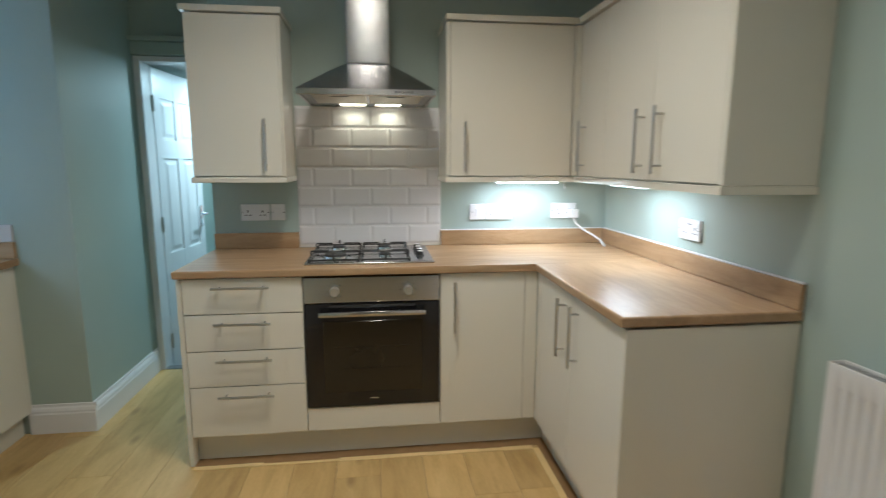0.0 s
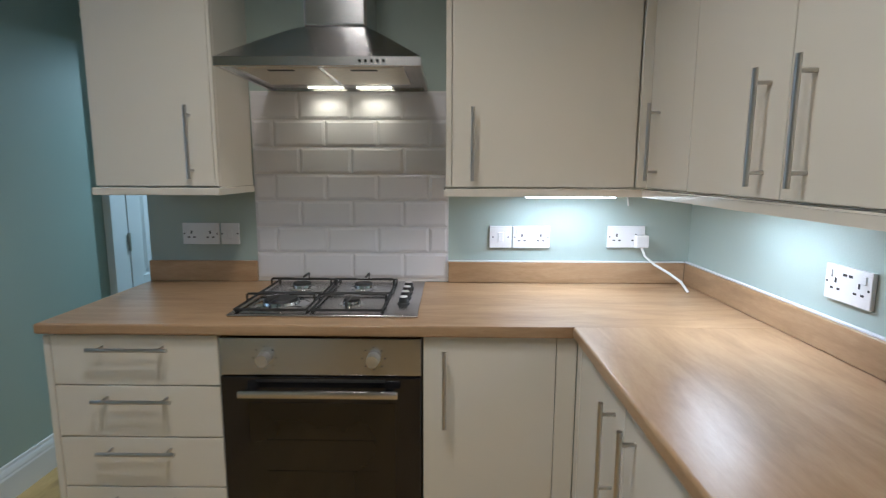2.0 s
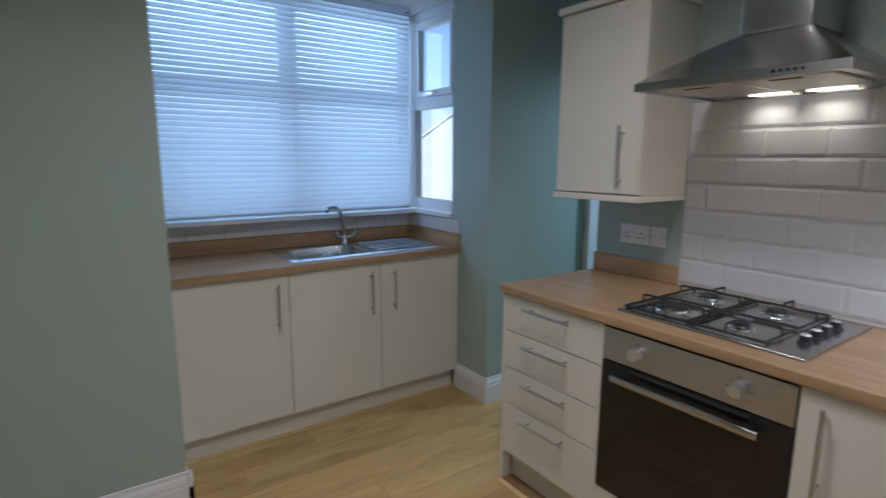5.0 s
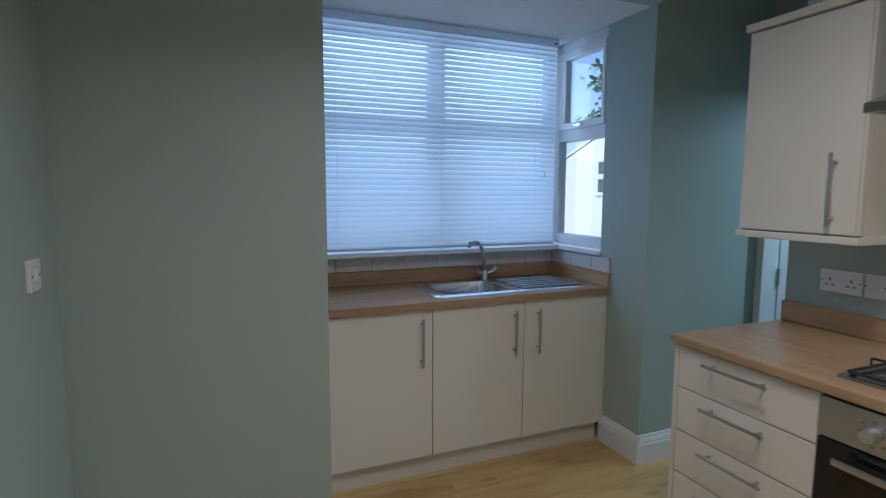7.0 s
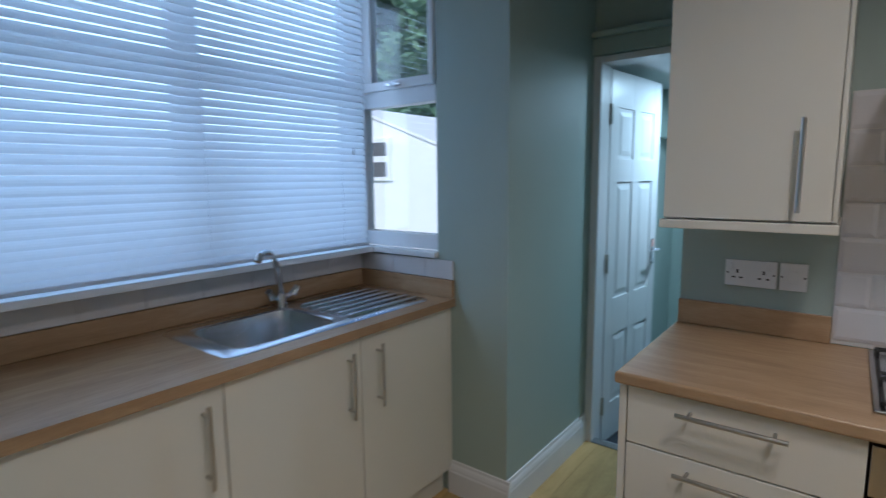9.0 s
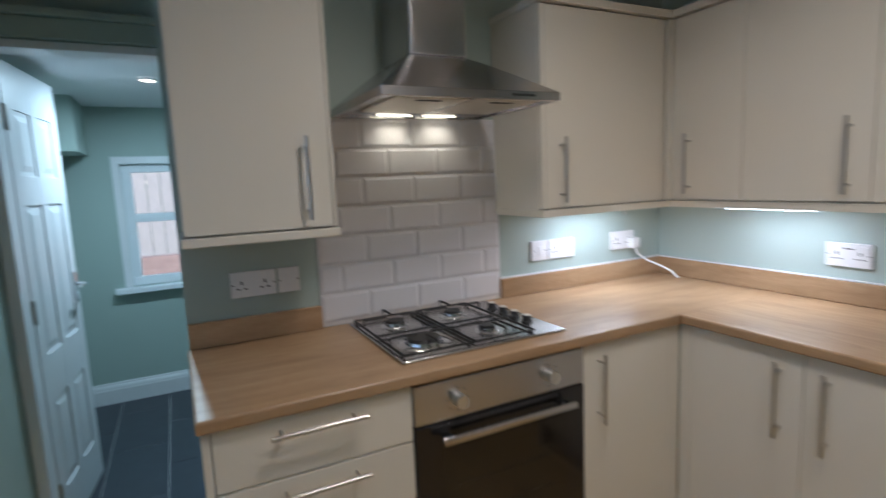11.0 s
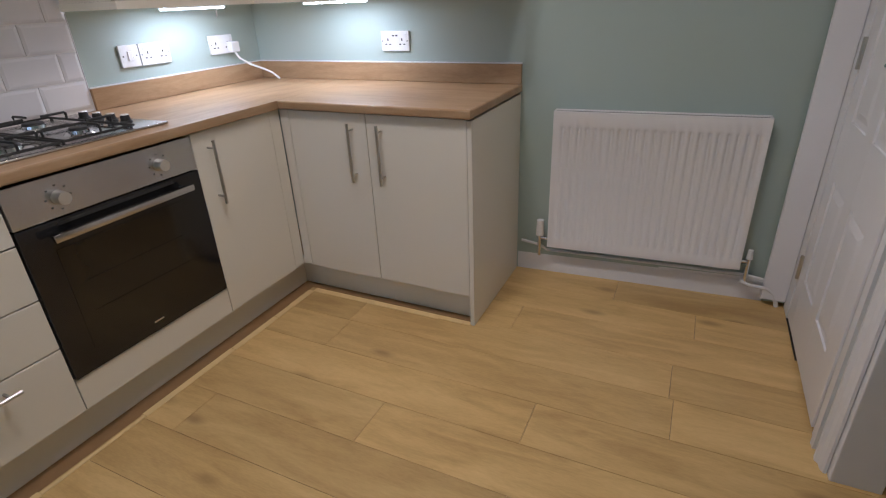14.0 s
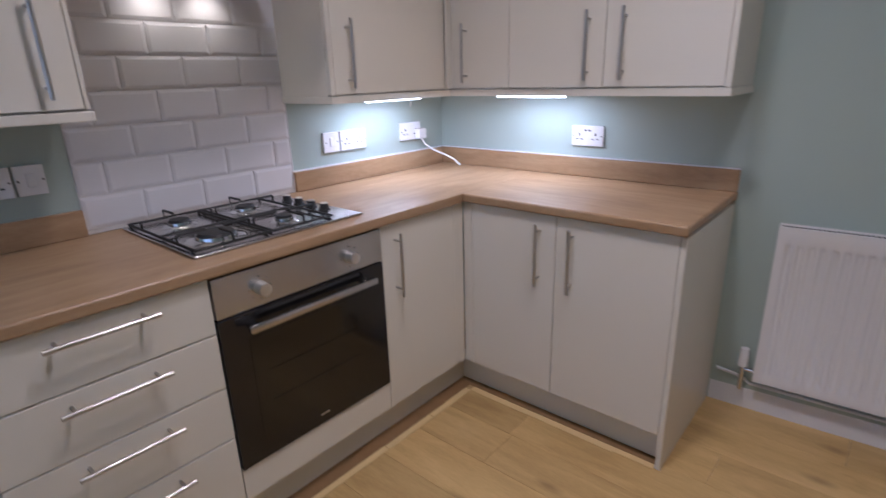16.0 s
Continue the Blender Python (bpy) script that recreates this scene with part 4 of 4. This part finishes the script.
wd = window_thing("window_sink", "white plastic window behind a lowered venetian blind")
bm = bmesh.new()
for c in ((-1.188, 0.405, 1.06, 1.13), (-1.188, 0.405, 2.24, 2.305), (-1.188, -1.12, 1.13, 2.24), (0.34, 0.405, 1.13, 2.24), (-0.44, -0.34, 1.13, 2.24), (-1.12, -0.44, 1.74, 1.82), (-0.34, 0.34, 1.74, 1.82)):
    box(-2.29, -2.235, *c, 0.003, bm=bm)
part("window_frame", bm, M_PVC, wd)
for y0, y1 in ((-1.12, -0.44), (-0.34, 0.34)):
    for z0, z1 in ((1.13, 1.74), (1.82, 2.24)):
        part("pane", box(-2.266, -2.260, y0, y1, z0, z1), M_GLASS, wd).visible_shadow = False
part("window_sill", box(-2.234, -2.125, -1.188, 0.405, 1.056, 1.082, 0.004, 2), M_PVC, wd)

wd = window_thing("window_side", "white plastic window with a top-hung light over a fixed pane")
bm = bmesh.new()
for c in ((-2.232, -1.760, 1.083, 1.15), (-2.232, -1.760, 2.25, 2.318), (-2.285, -2.222, 1.085, 2.316), (-1.782, -1.760, 1.15, 2.25), (-2.222, -1.782, 1.72, 1.79)):
    box(c[0], c[1], 0.436, 0.50, c[2], c[3], 0.003, bm=bm)
part("window_frame", bm, M_PVC, wd)
bm = bmesh.new()
for c in ((-2.218, -1.785, 1.79, 1.83), (-2.218, -1.785, 2.205, 2.252), (-2.218, -2.148, 1.83, 2.205), (-1.812, -1.785, 1.83, 2.205)):
    box(c[0], c[1], 0.422, 0.47, c[2], c[3], 0.003, bm=bm)
sash = part("sash", bm, M_PVC, wd, "white opening top light")
hb = box(-2.04, -1.96, 0.405, 0.42, 1.80, 1.815, 0.003)
cyl((-1.995, 0.422, 1.807), (-1.995, 0.404, 1.807), 0.010, 12, bm=hb)
part("window_handle", hb, M_CHROME, sash, "metal window handle", smooth=True)
part("pane", box(-2.222, -1.782, 0.462, 0.468, 1.15, 1.72), M_GLASS, wd).visible_shadow = False
part("pane", box(-2.148, -1.812, 0.442, 0.448, 1.83, 2.205), M_GLASS, wd).visible_shadow = False
part("window_sill", box(-2.232, -1.757, 0.385, 0.436, 1.056, 1.082, 0.004, 2), M_PVC, wd)

wd = tagged(thing("window_utility", (-0.7, RY, WZ0), "white window of the utility room with a sill", "window"), kind="structure")
bm = bmesh.new()
for c in ((WX0, WX1, WZ0, WZ0 + 0.06), (WX0, WX1, WZ1 - 0.06, WZ1), (WX0, WX0 + 0.06, WZ0 + 0.06, WZ1 - 0.06), (WX1 - 0.06, WX1, WZ0 + 0.06, WZ1 - 0.06), (WX0 + 0.06, WX1 - 0.06, 1.19, 1.25)):
    box(c[0], c[1], RY + 0.03, RY + 0.09, c[2], c[3], 0.003, bm=bm)
part("window_frame", bm, M_PVC, wd)
part("window_sill", box(WX0 - 0.11, WX1 + 0.11, RY - 0.07, RY + 0.03, WZ0 - 0.04, WZ0 - 0.002, 0.004), M_PVC, wd)
bm = bmesh.new()
for c in ((WX0 - 0.05, WX0, WZ0, WZ1 + 0.05), (WX1, WX1 + 0.05, WZ0, WZ1 + 0.05), (WX0, WX1, WZ1, WZ1 + 0.05)):
    box(c[0], c[1], RY - 0.012, RY - 0.001, c[2], c[3], 0.002, bm=bm)
part("casing", bm, M_WHITE, wd)
for z0, z1 in ((WZ0 + 0.06, 1.19), (1.25, WZ1 - 0.06)):
    part("pane", box(WX0 + 0.06, WX1 - 0.06, RY + 0.055, RY + 0.061, z0, z1), M_GLASS, wd).visible_shadow = False

# ---- venetian blind ----
bl = thing("venetian_blind", (-2.1, -0.4, 2.29), "white venetian blind, lowered and nearly closed", "blind")
BY_0, BY_1, BX = -1.175, 0.325, -2.10
part("head_rail", box(BX - 0.028, BX + 0.014, BY_0, BY_1, 2.262, 2.300, 0.003), M_SLAT, bl, "white head rail")
part("bottom_rail", box(BX - 0.012, BX + 0.012, BY_0, BY_1, 1.098, 1.112, 0.003), M_SLAT, bl, "white bottom rail")
bm = bmesh.new()
rows_ = []
for k in range(5):
    s_ = (k - 2) / 2 * 0.0163
    out = 0.0030 * (1 - (k - 2) ** 2 / 4)
    ca, sa = math.cos(radians(60)), math.sin(radians(60))
    rows_.append([bm.verts.new((s_ * ca + out * sa, y, -s_ * sa + out * ca)) for y in (BY_0 + 0.004, BY_1 - 0.004)])
for a, b_ in zip(rows_, rows_[1:]):
    bm.faces.new((a[0], a[1], b_[1], b_[0]))
slat = part("slat", bm, M_SLAT, bl, local=True)
PITCH = 0.0283
slat.location = (BX, 0, 2.25)
slat.matrix_parent_inverse = PLACE[bl.name].inverted()
for k in range(1, 41):
    s_ = slat.copy()
    scene.collection.objects.link(s_)
    s_.location = (BX + random.uniform(-0.0008, 0.0008), 0, 2.25 - k * PITCH)
    s_.rotation_euler = (random.uniform(-0.0004, 0.0004), random.uniform(-0.006, 0.006), 0)
for y in (-1.0, -0.42, 0.18):
    cb = cyl((BX + 0.010, y, 1.10), (BX + 0.010, y, 2.27), 0.0008, 5)
    cyl((BX - 0.010, y, 1.10), (BX - 0.010, y, 2.27), 0.0008, 5, bm=cb)
    part("ladder_cord", cb, M_SLAT, bl)
part("end_cap", box(BX - 0.02, BX + 0.016, BY_1 - 0.035, BY_1 - 0.015, 2.272, 2.280), M_DARK, bl)
part("pull_tassel", cyl((BX + 0.02, 0.24, 1.50), (BX + 0.02, 0.24, 1.53), 0.006, 8, 0.003), M_SLAT, bl)

# ---- ceiling lights ----
# the two kitchen fittings are assumed, put where their lamps hang
for sx, sy, cz, rad, nm, lb in ((SPOTS[0][0], SPOTS[0][1], CEIL, 0.115, "ceiling_light", "assumed round ceiling light, lit"),
                                (SPOTS[1][0], SPOTS[1][1], CEIL, 0.115, "ceiling_light", "assumed round ceiling light, lit"),
                                (-0.88, 1.95, RC, 0.034, "ceiling_downlight", "round recessed ceiling downlight, lit")):
    s_ = thing(nm, (sx, sy, cz), lb, "ceiling light")
    rb = bmesh.new()
    for k in range(32):
        q = [[rb.verts.new((sx + rr * math.cos(a), sy + rr * math.sin(a), cz + zz)) for rr, zz in ((rad, -0.012), (rad + 0.01, -0.014), (rad + 0.014, -0.0005))]
             for a in (math.tau * k / 32, math.tau * (k + 1) / 32)]
        for i in range(2):
            rb.faces.new((q[0][i], q[0][i + 1], q[1][i + 1], q[1][i]))
    part("bezel", rb, M_PVC, s_)
    part("lens", cyl((sx, sy, cz - 0.010), (sx, sy, cz - 0.001), rad - 0.001, 32), M_SPOT, s_, "glowing lens")

# ---- outside ----
g = bmesh.new()
bmesh.ops.create_grid(g, x_segments=2, y_segments=2, size=400, matrix=Matrix.Translation((0, 0, -0.3)))
tagged(part("ground", g, M_GRASS), "lawn and paving outside the house", "ground", kind="structure")
sh = thing("garden_outbuilding", (-7.2, 6.5, -0.3), "white rendered outbuilding with a pitched roof and one window", "outbuilding")
bm = bmesh.new()
prof = [(-9.6, -0.3), (-4.9, -0.3), (-4.9, 1.7), (-7.25, 2.55), (-9.6, 1.7)]
fa, fb = [bm.verts.new((x, 5.0, z)) for x, z in prof], [bm.verts.new((x, 9.0, z)) for x, z in prof]
bm.faces.new(fa), bm.faces.new(fb[::-1])
for k in range(5):
    bm.faces.new((fa[k], fa[(k + 1) % 5], fb[(k + 1) % 5], fb[k]))
part("wall", bm, M_RENDER, sh)
for sx in (-1, 1):
    rb = bmesh.new()
    e, t_ = Vector((-7.25 + sx * 2.75, 0, 1.56)), Vector((-7.25, 0, 2.57))
    q = [rb.verts.new((p.x, y, p.z + dz)) for dz in (0, 0.05) for y in (4.97, 9.2) for p in (e, t_)]
    for f_ in ((0, 1, 3, 2), (4, 5, 7, 6), (0, 1, 5, 4), (2, 3, 7, 6), (0, 2, 6, 4), (1, 3, 7, 5)):
        rb.faces.new([q[i] for i in f_])
    part("roof", rb, M_RENDER, sh, "pale roof slope")
wn_ = part("window", box(-7.5, -6.35, 4.95, 5.02, 1.35, 2.05, 0.01), M_RENDER, sh, "white framed window")
for z0, z1 in ((1.42, 1.66), (1.76, 1.98)):
    part("pane", box(-7.42, -6.43, 4.945, 4.949, z0, z1), M_SILVER, wn_, "dark window pane")
wl = thing("garden_wall", (-3.0, 6.0, -0.3), "low red brick garden wall", "garden wall")
part("wall", box(-4.85, 3.0, 6.6, 6.8, -0.3, 0.55), M_BRICK, wl)
fn = thing("garden_fence", (-1.5, 9, -0.3), "grey timber fence behind the garden", "fence")
for k in range(46):
    x = -4.8 + k * 0.2
    part("board", box(x, x + 0.19, 8.8, 8.82, -0.3, 1.75 + random.uniform(-0.01, 0.01)), M_FENCE, fn)


# unseen fence added to hold back daylight from the blind's lower half
bf = thing("unseen_fence", (-4.8, -2, -0.3), "assumed grey timber fence, added to dim the lower sink window", "fence")
for k in range(34):
    y = -5.6 + k * 0.2
    part("board", box(-4.82, -4.80, y, y + 0.19, -0.3, 1.80 + random.uniform(-0.01, 0.01)), M_FENCE, bf)


def tree(x, y, height, spread, seed):
    rng = random.Random(seed)
    t_ = thing("tree", (x, y, -0.3), "tall leafy green tree behind the garden", "tree", "garden trees")
    tr = tube([(x, y, -0.3), (x + 0.1, y, height * 0.25), (x - 0.05, y + 0.1, height * 0.55), (x, y, height * 0.9)], 0.16, 8)
    for _ in range(9):
        z = rng.uniform(0.3, 0.8) * height
        a = rng.uniform(0, math.tau)
        cyl((x, y, z), (x + spread * 0.7 * math.cos(a), y + spread * 0.7 * math.sin(a), z + 0.9), 0.06, 6, 0.015, bm=tr)
    part("trunk", tr, M_BARK, t_)
    vs, fs = [], []
    clumps = []
    for _ in range(60):
        h_ = rng.uniform(0.15, 1.0)
        rr = spread * math.sqrt(rng.random()) * (1.1 - 0.6 * h_)
        a = rng.uniform(0, math.tau)
        clumps.append((x + rr * math.cos(a), y + rr * math.sin(a), h_ * height, rng.uniform(0.35, 0.8)))
    for cx, cy, cz, cr in clumps:
        for _ in range(150):
            d = Vector((rng.gauss(0, 1), rng.gauss(0, 1), rng.gauss(0, 0.8)))
            p = Vector((cx, cy, cz)) + d * cr * 0.5
            u_ = Vector((rng.uniform(-1, 1), rng.uniform(-1, 1), rng.uniform(-1, 0.3))).normalized() * 0.2
            v_ = u_.orthogonal().normalized() * 0.09
            k = len(vs)
            vs.extend([p - u_, p + v_, p + u_, p - v_])
            fs.append((k, k + 1, k + 2, k + 3))
    me = bpy.data.meshes.new("crown")
    me.from_pydata(vs, [], fs)
    me.materials.append(M_LEAF)
    cr_ = new("crown", me)
    cr_.parent = t_
    cr_.matrix_parent_inverse = PLACE[t_.name].inverted()


for k, (x, y, h_, sp) in enumerate(((-14.9, 12.9, 8.5, 2.1), (-12.8, 12.8, 8.5, 2.8), (-10.3, 12, 8, 2.6), (-7.4, 12.5, 7, 2.5), (-4.0, 12.5, 6, 2.4), (-0.5, 13, 5.5, 2.2))):
    tree(x, y, h_, sp, k)

# ---- wall tiles behind the hob ----
tp_ = thing("tile_splashback", (0, 0.59, 0.9), "white glazed metro tiles on the wall behind the hob", "tiles")
part("grout", box(-0.387, 0.371, 0.5865, 0.5915, TOP + 0.002, 1.629), M_GROUT, tp_)
TILES = {}


def metro(w_, h_=0.0995):
    key = round(w_, 3)
    if key not in TILES:
        b = bmesh.new()
        e = min(0.011, w_ * 0.3)
        lo = [b.verts.new(c) for c in ((0, 0, 0), (w_, 0, 0), (w_, 0, h_), (0, 0, h_))]
        hi = [b.verts.new(c) for c in ((0, -0.003, 0), (w_, -0.003, 0), (w_, -0.003, h_), (0, -0.003, h_))]
        top = [b.verts.new(c) for c in ((e, -0.0060, 0.011), (w_ - e, -0.0060, 0.011), (w_ - e, -0.0060, h_ - 0.011), (e, -0.0060, h_ - 0.011))]
        b.faces.new(top)
        for k in range(4):
            b.faces.new((hi[k], hi[(k + 1) % 4], top[(k + 1) % 4], top[k]))
            b.faces.new((lo[k], lo[(k + 1) % 4], hi[(k + 1) % 4], hi[k]))
        me = bpy.data.meshes.new("tile")
        bmesh.ops.recalc_face_normals(b, faces=b.faces)
        b.to_mesh(me)
        b.free()
        me.materials.append(M_TILE)
        TILES[key] = me
    return TILES[key]


for row in range(7):
    z = 0.9055 + row * 0.1030
    off = 0.0 if row % 2 == 0 else 0.1
    x = -0.6 + off - 0.003
    while x < 0.371:
        x0, x1 = max(x, -0.386), min(x + 0.198, 0.370)
        if x1 - x0 > 0.015:
            ob = new("tile", metro(x1 - x0))
            ob.parent = tp_
            ob.matrix_parent_inverse = PLACE[tp_.name].inverted()
            ob.location = (x0, 0.5865 + random.uniform(-0.0004, 0.0004), z)
            ob.rotation_euler = (random.uniform(-0.004, 0.004), 0, random.uniform(-0.004, 0.004))
        x += 0.2
tagged(part("trim_tile_edge", box(0.3715, 0.3735, 0.583, 0.5915, TOP + 0.002, 1.628), M_WHITE), "white edge strip of the tiles", "tile trim", kind="structure")

# ---- floors ----
fb = box(-1.41, 1.40, -2.02, 0.62, -0.09, -0.006)
box(-2.24, -1.411, -1.19, 0.41, -0.09, -0.006, bm=fb)
box(-1.41, -0.70, 0.621, 1.218, -0.09, -0.006, bm=fb)
box(-0.9, 0.9, -3.4, -2.021, -0.09, -0.006, bm=fb)
box(0.901, 1.52, -2.2, -2.021, -0.09, -0.006, bm=fb)
fl = tagged(part("floor", fb, M_DARK), "oak-effect laminate floor of long planks", "floor", kind="structure")
PW, PL = 0.1915, 1.285
PLANKS = {}
START = {0: -0.744, 1: -1.22, 3: -1.62, 2: -0.35, -1: -1.45, -2: -0.95, -3: -0.55, -4: -1.3, -5: -1.05, 4: -1.0, 5: -0.4, 6: -1.35}
for k in range(-13, 8):
    x0 = 0.022 + k * PW
    if x0 > 1.42 or x0 + PW < -2.3:
        continue
    mid_x = x0 + PW / 2
    if mid_x < -1.45:
        lo_y, hi_y = -1.188, 0.408
    elif mid_x < -0.88:
        lo_y, hi_y = -2.02, 1.20
    elif mid_x < -0.72:
        lo_y, hi_y = -3.4, 1.20
    else:
        lo_y, hi_y = (-3.4, 0.62) if mid_x < 0.9 else (-2.02, 0.62)
    y = START.get(k, -0.3 - (k * 0.37) % 1.2) - 3 * PL
    while y < 1.22:
        y0, y1 = max(y, lo_y), min(y + PL, hi_y)
        if y1 - y0 > 0.05:
            key = round(y1 - y0, 3)
            if key not in PLANKS:
                b = box(0, PW - 0.0012, 0, y1 - y0 - 0.0012, -0.008, 0, 0.0006)
                me = bpy.data.meshes.new("plank")
                b.to_mesh(me)
                b.free()
                me.materials.append(M_FLOOR)
                PLANKS[key] = me
            ob = new("plank", PLANKS[key])
            ob.parent = fl
            ob.location = (x0, y0, 0)
        y += PL
uf = tagged(part("floor_utility", box(-1.59, 0.5, 1.22, RY + 0.1, RF - 0.1, RF - 0.004), M_GROUT), "dark slate tile floor of the utility room", "floor", kind="structure")
b = box(0, 0.297, 0, 0.597, -0.01, 0, 0.0015)
me = bpy.data.meshes.new("tile")
b.to_mesh(me)
b.free()
me.materials.append(M_SLATE)
for i in range(7):
    for j in range(-1, 4):
        ob = new("tile", me)
        ob.parent = uf
        ob.location = (-1.58 + i * 0.3, 1.26 + j * 0.6 + (0.3 if i % 2 else 0), RF)
